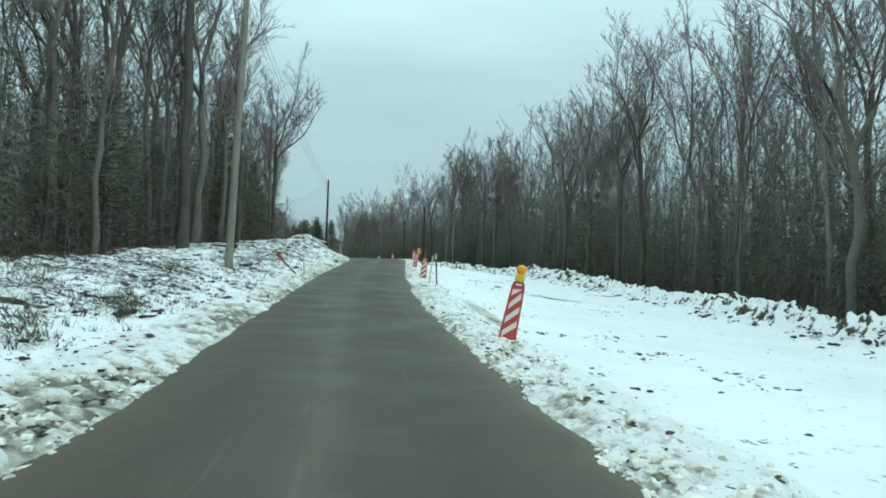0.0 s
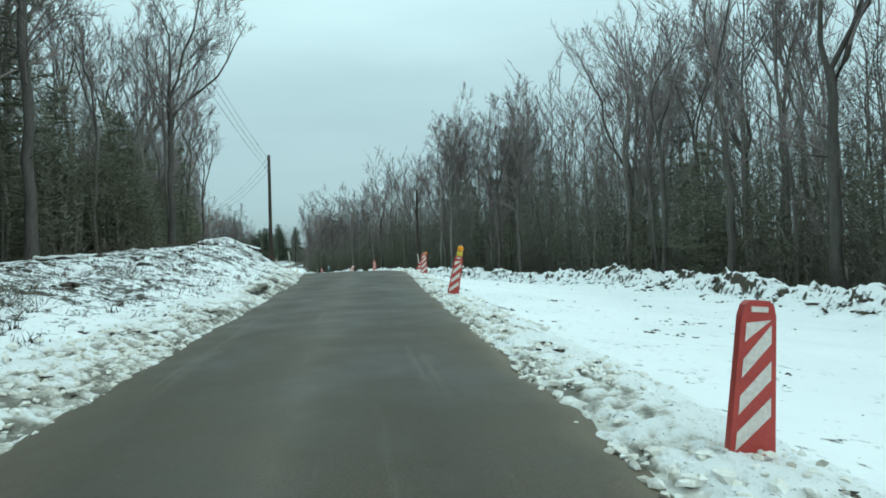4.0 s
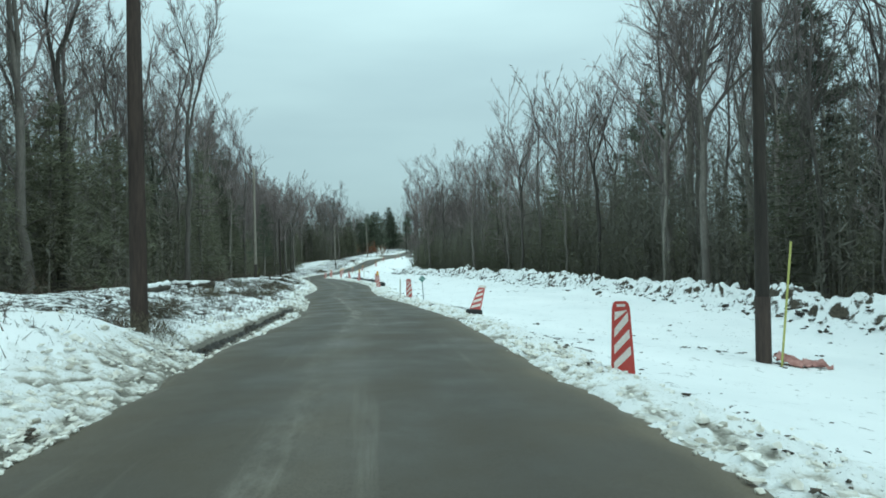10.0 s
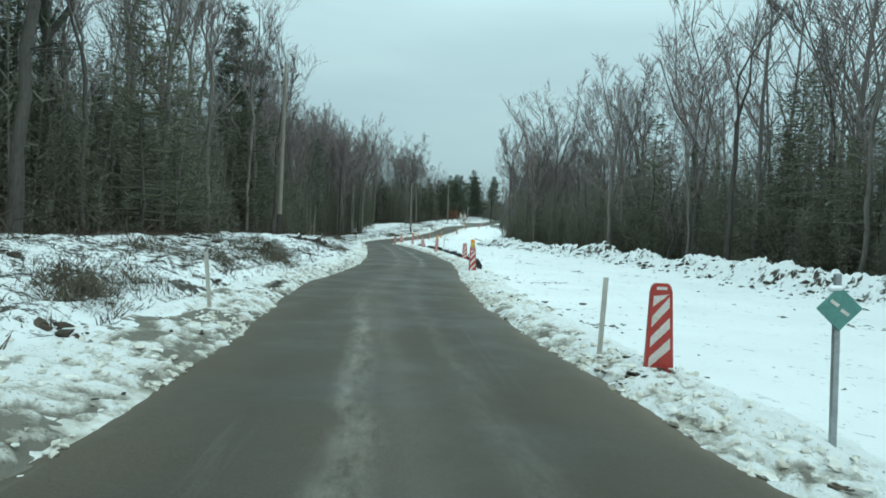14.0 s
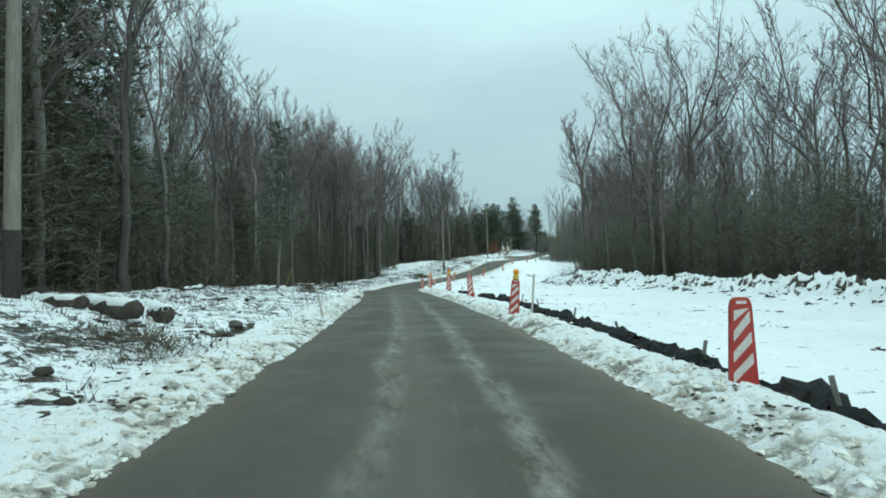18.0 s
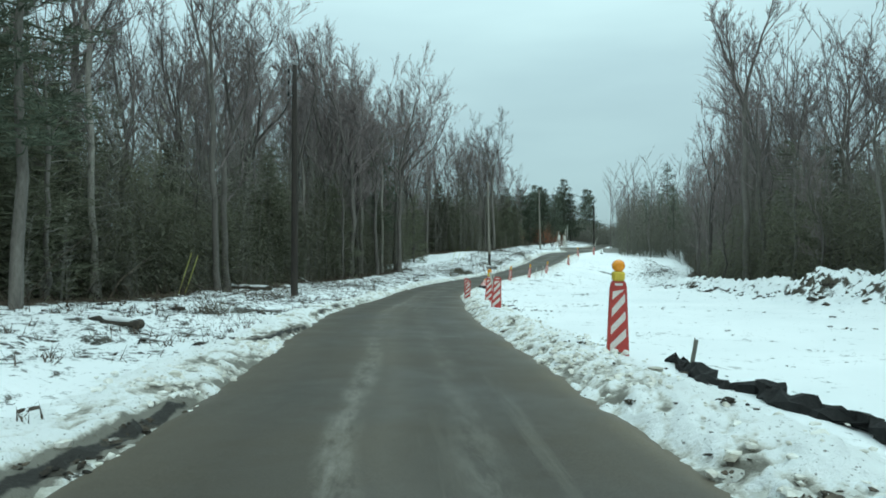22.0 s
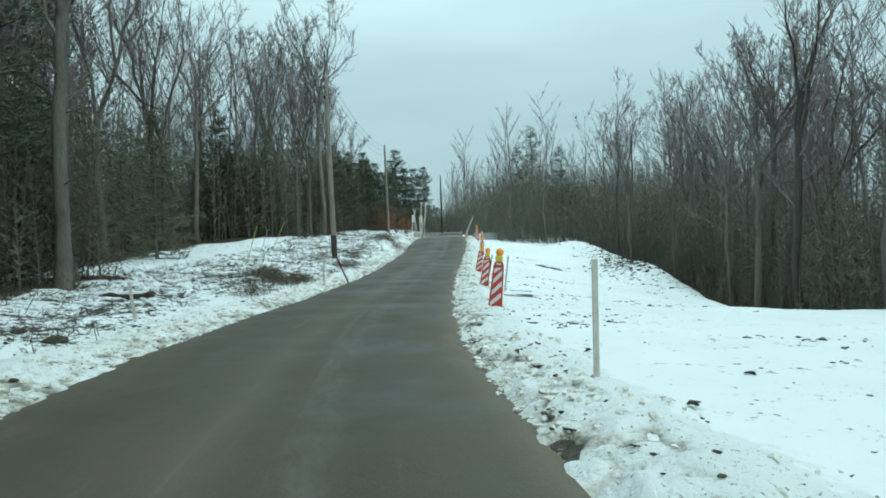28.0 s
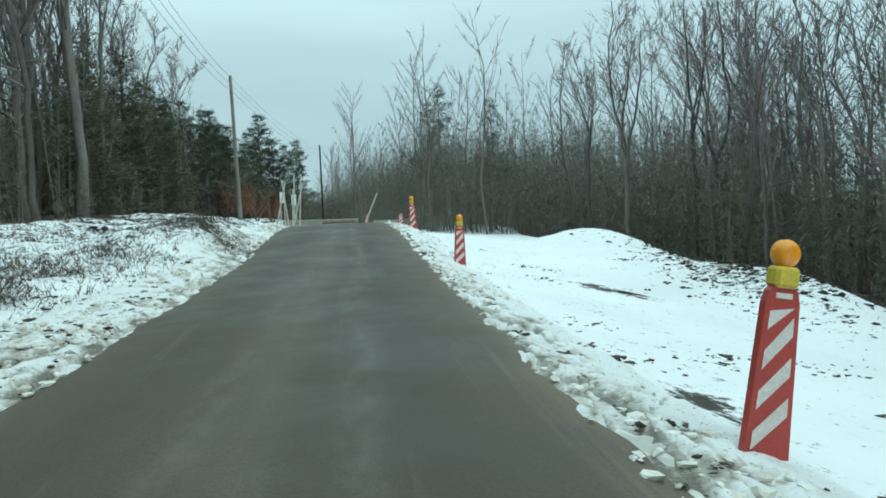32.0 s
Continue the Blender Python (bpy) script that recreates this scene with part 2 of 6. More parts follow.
def bank_material():
    """Ploughed slush: white clumps, tan where dirty, shading painted into creases and undercuts."""
    m = material("ploughed_slush", (0.85, 0.86, 0.86), 0.7, 0, 0.3)
    n, l, b = nodes_of(m)
    at = n.new("ShaderNodeAttribute")
    at.attribute_name = "dirt_and_creases"
    fine, mid_n = noise_node(m, 22, 5, 0.7), noise_node(m, 5, 5, 0.65)
    both = mix_node(m, "MIX", 0.5, mid_n.outputs["Fac"], fine.outputs["Fac"])
    ad = n.new("ShaderNodeMath")
    ad.operation = "MULTIPLY_ADD"
    l.new(both.outputs[0], ad.inputs[0])
    ad.inputs[1].default_value = 1.3
    l.new(at.outputs["Fac"], ad.inputs[2])
    tone = ramp_node(m, ad.outputs[0], [(0.0, (0.88, 0.90, 0.905)), (0.78, (0.84, 0.85, 0.845)), (0.98, (0.66, 0.645, 0.60)), (1.0, (0.56, 0.535, 0.48))])
    dark = n.new("ShaderNodeMath")
    dark.operation = "SUBTRACT"
    l.new(ad.outputs[0], dark.inputs[0])
    dark.inputs[1].default_value = 0.75
    deep = ramp_node(m, dark.outputs[0], [(0.25, (0, 0, 0)), (0.5, (1, 1, 1))])
    c = mix_node(m, "MIX", deep.outputs[0], tone.outputs[0], (0.20, 0.185, 0.155))
    speck = ramp_node(m, noise_node(m, 26, 5, 0.7).outputs["Fac"], [(0.60, (0, 0, 0)), (0.66, (1, 1, 1))])
    c = mix_node(m, "MIX", speck.outputs[0], c.outputs[0], (0.13, 0.11, 0.085))
    # undercut edges go near black: bared earth plus the overhang's shade, painted in
    earth = n.new("ShaderNodeMath")
    earth.operation = "SUBTRACT"
    l.new(ad.outputs[0], earth.inputs[0])
    earth.inputs[1].default_value = 1.9
    soil = ramp_node(m, earth.outputs[0], [(0.05, (0, 0, 0)), (0.35, (1, 1, 1))])
    c = mix_node(m, "MIX", soil.outputs[0], c.outputs[0], (0.034, 0.030, 0.026))
    l.new(c.outputs[0], b.inputs["Base Color"])
    bump_node(m, both.outputs[0], 0.9, 0.06)
    return m


BANK_SLUSH = bank_material()
GROUND = ground_material()
ASPHALT = asphalt_material()
SLUSH = worn("dirty_slush", (0.80, 0.79, 0.76), (0.60, 0.56, 0.48), 3.0, 0.7, bump=0.03)


def by_island(m, stops):
    """Lets the joined pieces of a mesh differ in shade, each from the others."""
    n, l, b = nodes_of(m)
    geo = n.new("ShaderNodeNewGeometry")
    tone = ramp_node(m, geo.outputs["Random Per Island"], stops)
    was = b.inputs["Base Color"].links[0].from_socket
    l.new(mix_node(m, "MULTIPLY", 1.0, was, tone.outputs[0]).outputs[0], b.inputs["Base Color"])
    return m


def thin_leaf(m, share, tint):
    """Light also comes through the thin blades of a plant."""
    n, l, b = nodes_of(m)
    out = b.outputs[0].links[0].to_node
    t, mix = n.new("ShaderNodeBsdfTranslucent"), n.new("ShaderNodeMixShader")
    l.new(mix_node(m, "MULTIPLY", 1.0, b.inputs["Base Color"].links[0].from_socket, tint).outputs[0], t.inputs[0])
    mix.inputs[0].default_value = share
    l.new(b.outputs[0], mix.inputs[1])
    l.new(t.outputs[0], mix.inputs[2])
    l.new(mix.outputs[0], out.inputs[0])
    return m


by_island(SLUSH, [(0.0, (0.55, 0.52, 0.47)), (0.10, (0.92, 0.905, 0.875)), (0.35, (1.06, 1.06, 1.05)), (1.0, (1.16, 1.18, 1.19))])
SNOW = worn("clean_snow", (0.92, 0.93, 0.935), (0.82, 0.84, 0.85), 2.0, 0.7, bump=0.02)
BARK = worn("grey_bark", (0.168, 0.152, 0.136), (0.088, 0.079, 0.071), 3.0, 0.9, spec=0.15, bump=0.02, stretch=(1, 1, 0.25), vary=0.45)
BARK_PALE = worn("pale_bark", (0.27, 0.25, 0.22), (0.11, 0.098, 0.085), 3.0, 0.9, bump=0.02, stretch=(1, 1, 0.25), vary=0.4)
TWIG = worn("twig_bark", (0.238, 0.198, 0.190), (0.152, 0.126, 0.120), 2.0, 0.9, vary=0.35)
WOODS = worn("deep_wood_bark", (0.200, 0.177, 0.166), (0.142, 0.125, 0.118), 0.6, 0.95, spec=0.1)
BRUSH = by_island(worn("brush_stems", (0.222, 0.214, 0.182), (0.184, 0.177, 0.150), 0.3, 0.95, spec=0.1), [(0.0, (0.9, 0.9, 0.9)), (1.0, (1.1, 1.1, 1.09))])
UNDERGROWTH = thin_leaf(by_island(worn("evergreen_undergrowth", (0.196, 0.194, 0.146), (0.160, 0.159, 0.120), 0.25, 0.95, spec=0.1), [(0.0, (0.92, 0.92, 0.92)), (1.0, (1.08, 1.08, 1.07))]), 0.5, (1.0, 1.0, 0.9))
NETTING = worn("orange_netting", (0.55, 0.30, 0.27), (0.32, 0.13, 0.11), 8, 0.8, bump=0.01)
NEEDLE = worn("pine_needles", (0.125, 0.145, 0.105), (0.078, 0.093, 0.066), 1.2, 0.8, spec=0.15, vary=0.25)
HEMLOCK = worn("evergreen_shrub", (0.158, 0.162, 0.112), (0.112, 0.116, 0.080), 0.8, 0.9, spec=0.1, vary=0.3)
ORANGE = worn("orange_plastic", (0.50, 0.052, 0.04), (0.34, 0.036, 0.028), 6, 0.45, spec=0.5, bump=0.001)
STRIPE = worn("reflective_sheet", (0.76, 0.70, 0.65), (0.55, 0.46, 0.42), 5, 0.5, spec=0.5)
AMBER = worn("amber_lens", (0.95, 0.36, 0.02), (0.75, 0.24, 0.01), 9, 0.25, spec=0.6)
LAMP_BODY = worn("yellow_housing", (0.70, 0.52, 0.07), (0.48, 0.34, 0.05), 8, 0.5)
RUBBER = worn("black_rubber", (0.028, 0.027, 0.026), (0.014, 0.014, 0.014), 6, 0.7, bump=0.004)
STAKE = worn("weathered_lath", (0.62, 0.60, 0.54), (0.36, 0.33, 0.28), 5, 0.85, bump=0.003, stretch=(1, 1, 0.2))
PEG = worn("damp_grey_peg", (0.20, 0.19, 0.165), (0.09, 0.085, 0.075), 5, 0.9, bump=0.003, stretch=(1, 1, 0.2))
STAKE_RED = worn("red_painted_lath", (0.20, 0.03, 0.03), (0.10, 0.018, 0.018), 5, 0.7, stretch=(1, 1, 0.2))
RIBBON = worn("red_ribbon", (0.42, 0.07, 0.065), (0.26, 0.045, 0.04), 9, 0.8, bump=0.01)
STAKE_LIME = worn("yellow_green_lath", (0.50, 0.50, 0.16), (0.28, 0.27, 0.09), 5, 0.8)
POLE = worn("grey_pole_wood", (0.30, 0.275, 0.235), (0.16, 0.14, 0.115), 4, 0.9, bump=0.01, stretch=(1, 1, 0.12))
POLE_DARK = worn("dark_pole_wood", (0.055, 0.045, 0.038), (0.026, 0.022, 0.02), 4, 0.9, bump=0.01, stretch=(1, 1, 0.12))
POLE_RED = worn("red_brown_pole_wood", (0.078, 0.056, 0.047), (0.036, 0.027, 0.024), 4, 0.9, bump=0.01, stretch=(1, 1, 0.12))
WIRE = material("wire", (0.03, 0.03, 0.032), 0.6)
METAL = worn("galvanised_steel", (0.42, 0.44, 0.45), (0.28, 0.29, 0.30), 6, 0.45, 0.6)
SOCK = worn("black_filter_sock", (0.022, 0.021, 0.02), (0.009, 0.009, 0.009), 5, 0.85, bump=0.02)
STONE = worn("field_stone", (0.09, 0.078, 0.066), (0.035, 0.03, 0.026), 3, 0.9, bump=0.03, vary=0.4)
SOIL = worn("frozen_soil", (0.085, 0.068, 0.05), (0.03, 0.025, 0.02), 2.5, 0.95, bump=0.04, vary=0.3)
WEED = by_island(worn("dead_weeds", (0.20, 0.165, 0.14), (0.09, 0.075, 0.066), 1.5, 0.95), [(0.0, (0.5, 0.5, 0.5)), (1.0, (1.3, 1.2, 1.1))])
OLIVE = by_island(worn("olive_bush", (0.150, 0.130, 0.100), (0.078, 0.068, 0.054), 1.5, 0.95), [(0.0, (0.5, 0.5, 0.5)), (1.0, (1.4, 1.35, 1.2))])
CLOD = by_island(worn("soil_clods", (0.085, 0.07, 0.055), (0.03, 0.026, 0.022), 3, 0.95, bump=0.02), [(0.0, (0.5, 0.5, 0.5)), (1.0, (1.7, 1.6, 1.5))])
STICK = by_island(worn("fallen_sticks", (0.115, 0.09, 0.07), (0.045, 0.036, 0.03), 2, 0.95), [(0.0, (0.45, 0.45, 0.45)), (1.0, (1.6, 1.5, 1.4))])
RUST_LEAF = worn("russet_leaves", (0.30, 0.105, 0.045), (0.16, 0.06, 0.03), 2, 0.8)
BOARD = worn("white_sign_board", (0.80, 0.80, 0.77), (0.6, 0.6, 0.57), 4, 0.5)
TEAL = worn("faded_green_sign", (0.12, 0.30, 0.27), (0.07, 0.2, 0.18), 6, 0.5, spec=0.5)
CONCRETE = worn("grey_concrete", (0.38, 0.37, 0.34), (0.22, 0.21, 0.19), 2.5, 0.9, bump=0.01)
LOG = worn("cut_log", (0.085, 0.07, 0.055), (0.03, 0.026, 0.022), 3, 0.9, bump=0.02, stretch=(1, 0.2, 1))

# ---------------------------------------------------------------- plan of the land

ROAD = [(-60, 8.5, -.3), (-30, 4.5, -.15), (0, 0, 0), (17.5, -2.25, .30), (31.8, -3.68, .93), (41.7, -4.61, 1.26), (50.9, -5.57, 1.66),
        (59.2, -6.91, 1.72), (67.2, -8.93, 1.63), (75.2, -11.3, 1.43), (83.2, -14.14, 1.2), (88.9, -16.2, 1.12), (102.6, -20.6, .9),
        (112, -23.94, .82), (129.5, -31.06, .72), (137.8, -34.94, .68), (143.8, -37.7, .57), (156.3, -42.13, .18), (165.3, -44.71, .12),
        (174.3, -46.21, .21), (183.7, -46.74, .44), (189.8, -46.91, .63), (198.3, -46.95, 1.2), (204.3, -46.95, 1.7), (211.3, -47.05, 2.5),
        (216.3, -47.15, 2.85), (225.3, -47.55, 3.08), (238.3, -48.25, 3.38), (253.3, -49.35, 3.9), (270, -50.0, 4.7), (290, -51.0, 5.6), (340, -55, 7.5), (500, -66, 13)]
EDGE_L = [(0, 1.9), (10, 2.2), (20, 2.45), (45, 2.35), (60, 2.8), (68, 2.8), (78, 2.0), (87, 1.9), (95, 2.5), (105, 2.1), (124, 2.4),
          (135, 2.1), (146, 2.35), (161.3, 2.95), (173.3, 3.3), (181.3, 2.8), (193.3, 2.5), (263.3, 2.6)]
EDGE_R = [(0, 1.73), (18, 1.55), (28, 1.55), (40, 1.85), (52, 2.2), (68, 2.05), (76, 2.4), (84, 2.5), (92, 2.0), (100, 2.0), (110, 2.6),
          (118, 2.5), (129, 2.12), (142, 1.98), (153.3, 1.85), (160.3, 1.28), (183.3, 1.37), (207.3, 1.57), (263.3, 1.8)]
BANK = [(-30, .7), (15, .85), (33, 1.0), (46, 1.2), (56, 1.2), (68, .9), (86, .8), (107, .85), (122, .75), (132, .45), (145, .28), (169.3, .4),
        (181.3, .5), (195.3, .62), (203.3, .72), (213.3, .62), (228.3, 1.0), (263.3, 1.2)]
BED = [(-30, -.8), (0, -.9), (30, -1.1), (50, -1.4), (65, -1.4), (76, -1.0), (85, -.35), (95, -.1), (110, 0), (130, .1), (153.3, .25), (165.3, .3),
       (175.3, -.2), (183.3, -.9), (193.3, -2.2), (203.3, -2.6), (218.3, -2.0), (243.3, -.8), (300, 0)]


def table(rows, y):
    r = np.array(rows, float)
    return np.interp(y, r[:, 0], r[:, 1])


def smooth(y, col):
    r = np.array(ROAD, float)
    Y, V = r[:, 0], r[:, col]
    g = np.gradient(V, Y)
    y = np.asarray(y, float)
    i = np.clip(np.searchsorted(Y, y) - 1, 0, len(Y) - 2)
    h = Y[i + 1] - Y[i]
    t = np.clip((y - Y[i]) / h, 0, 1)
    return (2 * t**3 - 3 * t * t + 1) * V[i] + (t**3 - 2 * t * t + t) * h * g[i] + (3 * t * t - 2 * t**3) * V[i + 1] + (t**3 - t * t) * h * g[i + 1]


def centre(y):
    return smooth(y, 1)


def grade(y):
    return smooth(y, 2)


def lattice(ix, iy, seed):
    h = (ix.astype(np.int64) * 374761393 + iy.astype(np.int64) * 668265263 + seed * 974634533) & 0x7FFFFFFF
    h = ((h ^ (h >> 13)) * 1274126177) & 0x7FFFFFFF
    h = (h ^ (h >> 16)) & 0xFFFF
    return h / 65535.0


def vnoise(x, y, seed=0):
    x, y = np.asarray(x, float), np.asarray(y, float)
    ix, iy = np.floor(x), np.floor(y)
    fx, fy = x - ix, y - iy
    fx, fy = fx * fx * (3 - 2 * fx), fy * fy * (3 - 2 * fy)
    a, b = lattice(ix, iy, seed), lattice(ix + 1, iy, seed)
    c, d = lattice(ix, iy + 1, seed), lattice(ix + 1, iy + 1, seed)
    return (a * (1 - fx) + b * fx) * (1 - fy) + (c * (1 - fx) + d * fx) * fy - 0.5


def fbm(x, y, seed=0, octaves=4):
    out, amp = 0, 1.0
    for k in range(octaves):
        out = out + amp * vnoise(x * 2**k + 17.3 * k, y * 2**k - 9.1 * k, seed + k)
        amp *= 0.5
    return out


def step(a, b, x):
    t = np.clip((x - a) / (b - a), 0, 1)
    return t * t * (3 - 2 * t)


def bump_at(x, y, cx, cy, rx, ry, turn=0.0):
    c, s = math.cos(turn), math.sin(turn)
    dx, dy = x - cx, y - cy
    return np.exp(-(((dx * c + dy * s) / rx) ** 2 + ((-dx * s + dy * c) / ry) ** 2))


def berm_line(y):
    """How far right of the road's middle the ridge of dug-up soil runs."""
    return 14.2 + 1.2 * vnoise(y * 0.06, 0 * y, 31)


# broken undercut edges of the snow bank: from y, to y, offset from the road's middle there and there, depth
CUTS = [(68.4, 80.6, -3.05, -2.42, .16), (39.3, 44.8, -2.8, -2.9, .14), (114.6, 117.4, -4.1, -3.8, .14), (46.5, 49.5, -2.95, -2.85, .10), (161.8, 166.3, -3.7, -3.8, .08), (131.2, 134.0, -2.5, -2.15, .03), (137.4, 140.6, -2.55, -2.2, .03), (142.8, 147.6, -2.45, -2.62, .02), (91.6, 93.3, -2.6, -2.7, .02)]


def cut_line(u, y, wide):
    """How far a place lies in one of the dark undercut edges, and its drop."""
    dark, drop = 0 * u, 0 * u
    for y0, y1, u0, u1, deep in CUTS:
        on = step(y0 - .3, y0 + .3, y) * step(y1 + .3, y1 - .3, y)
        uc = u0 + (u1 - u0) * np.clip((y - y0) / (y1 - y0), 0, 1) + .10 * fbm(y * 1.1, 0 * y, 95, 3)
        gap = np.maximum(step(-.22, .02, vnoise(y * .9, 0 * y, 96) + .12), deep > .15)
        dark = np.maximum(dark, on * gap * np.exp(-((u - uc) / wide) ** 2))
        drop = np.maximum(drop, on * gap * deep * step(uc - .22, uc + .05, u) * step(uc + .9, uc + .25, u))
    return dark, drop


def height(x, y):
    """The land's height; the road lies a little above it."""
    x, y = np.asarray(x, float), np.asarray(y, float)
    u = x - centre(y)
    el, er = table(EDGE_L, y), table(EDGE_R, y)
    z = grade(y)
    left, right = np.maximum(-u - el, 0), np.maximum(u - er, 0)
    on = step(0.15, -0.25, np.minimum(left, 9) + np.minimum(right, 9) + 0.0)
    z = z + table(BANK, y) * np.minimum(left / 5.5, 1) ** 0.9
    z = z + table(BED, y) * np.minimum(right / 11.0, 1.0) ** 0.75
    z = z - 2.2 * step(11.4, 18, right) * step(179, 193, y) * step(253, 235, y)
    z = z - 0.02 * np.maximum(right - 14, 0) * step(120, 60, y) - 0.03 * np.maximum(left - 9, 0) * step(220, 180, y) * 0.3
    # ploughed ridge of slush along both sides
    z = z + 0.05 * np.exp(-((left - 0.6) / 0.4) ** 2) * (left > 0) + 0.11 * np.exp(-((right - 0.65) / 0.5) ** 2) * step(0, .2, right)
    # ridge of dug-up soil on the right, with gaps
    keep = step(-25, -15, y) * step(181, 171, y) * (0.80 + 0.7 * np.clip(vnoise(y * 0.13, 0 * y, 5), -0.5, 0.5))
    ridge = np.exp(-((u - berm_line(y)) / 1.05) ** 2)
    z = z + ridge * keep * (0.70 + 0.6 * fbm(x * 0.6, y * 0.6, 3, 2))
    near = np.exp(-((left - .7) / .7) ** 2) * (left > 0.05) + np.exp(-((right - .6) / .6) ** 2) * (right > 0.05)
    z = z + near * (0.05 * fbm(x * 2.6, y * 2.6, 13, 3) + 0.01)
    z = z - cut_line(u, y, .13)[1]
    z = z + .06 * np.sin((u + .25 * vnoise(y * .2, 0 * y, 98)) * 8.0) * step(.6, 1.0, left) * step(3.4, 2.6, left) * step(83, 87, y) * step(103, 98, y)
    # mounds, clear of the asphalt
    m_ = 0 * z
    m_ = m_ + 0.45 * bump_at(x, y, -11.2, 49.5, 1.8, 4.6, 0.1) + 0.35 * bump_at(x, y, -10.2, 43, 2.0, 4)
    m_ = m_ + 1.0 * bump_at(x, y, -12.5, 56, 1.9, 4.2, 0.15)
    m_ = m_ + 1.2 * bump_at(x, y, -36.95, 214.3, 2.6, 4.5, -0.15) + 0.9 * bump_at(x, y, -34.25, 206.3, 2.0, 5, -0.2)
    m_ = m_ + 0.7 * bump_at(x, y, -50.65, 206.8, 1.4, 3.0) + 0.55 * bump_at(x, y, -12.9, 66.3, 1.3, 2.0)
    z = z + m_ * step(0.1, 1.3, left + right)
    off = np.minimum(left + right, 1.5) / 1.5
    rough_l = step(0.6, 2.5, left)
    z = z + off * (0.05 * fbm(x * 1.3, y * 1.3, 8) + 0.10 * fbm(x * 0.25, y * 0.25, 12, 2) + rough_l * (0.22 * fbm(x * 0.7, y * 0.7, 21) + .24 * np.abs(vnoise(x * 2.1, y * 2.1, 23)) + .06 * fbm(x * 3.1, y * 3.1, 24, 2)))
    far = step(60, 400, np.abs(u))
    z = z + far * 5 * (0.3 + fbm(x * 0.004, y * 0.004, 40, 3))
    return z - 0.035 * (left + right < 0.02)


def spot(x, y, sink=0.0):
    return float(height(np.array([x]), np.array([y]))[0]) - sink


def mesh_from(name, verts, faces, mats, smooth_all=True, which=None):
    me = bpy.data.meshes.new(name)
    me.from_pydata(verts, [], faces)
    for m in mats:
        me.materials.append(m)
    if which is not None:
        me.polygons.foreach_set("material_index", which)
    if smooth_all:
        me.polygons.foreach_set("use_smooth", [True] * len(me.polygons))
    me.update()
    return me


def lines(*spans):
    out = []
    for a, b, d in spans:
        out += list(np.arange(a, b, d))
    return np.array(out)


# bare mud patches; the one at (-15.15, 78.8) paints a shaded undercut hole
MUD_AND_HOLES = [(-50.5, 191.5, .9, .35), (-50.3, 192.5, .6, .22), (-50.05, 178.4, .7, .3), (-42.3, 167.8, 1.0, .2), (-44.1, 169.5, .5, .3), (-43.45, 183.5, .35, .9), (-42.15, 167, .9, .35), (-9.9, 83.3, .3, .5), (-15.15, 78.8, .6, .22), (-37.2, 150.5, .3, .5), (-40.35, 205.6, 1.0, .4), (-43.95, 195, .3, .6), (-14.9, 93.5, .7, .35), (-15.6, 96.2, .5, .2), (-14.1, 91.5, .22, .16), (-13.9, 90.3, .35, .2), (-10.2, 83.9, .25, .2), (-9.5, 82.9, .35, .2), (-44.05, 182.9, .55, .45), (-27.2, 110.3, .25, .2), (-25.9, 110.2, .3, .25), (-36.5, 151.6, .35, .2), (-19.9, 89.8, .25, 1.3), (-20.4, 90.9, .3, .9),
       (-6.8, 9.0, .5, 1.2), (-9.3, 44.4, .25, .3), (-50.75, 174, .45, .3), (-52.15, 183.8, .5, .4), (-52.15, 187.4, .5, .5), (-26.4, 109.8, .3, .4), (-20.0, 82.8, .9, .4), (-22.5, 86.0, .9, .4),
       (-19.4, 84.8, .6, .5), (-20.3, 87.6, .6, .5), (-52.15, 187.8, 1.2, .8), (-50.75, 194.3, 1.0, 1.2), (-50.65, 206.8, 1.2, 1.6), (-41.0, 142.0, .4, 1.8), (-41.65, 167.5, .7, .16), (-40.25, 165.3, .5, .12), (-6.2, 70.4, .4, .22), (-6.6, 72.3, .18, .4), (-12.1, 67.5, .3, .4), (-50.85, 186.8, .5, .4), (-50.5, 205.9, .7, .6), (4.5, 26.5, 1.2, .3), (8.5, 33.0, 1.4, .25)]


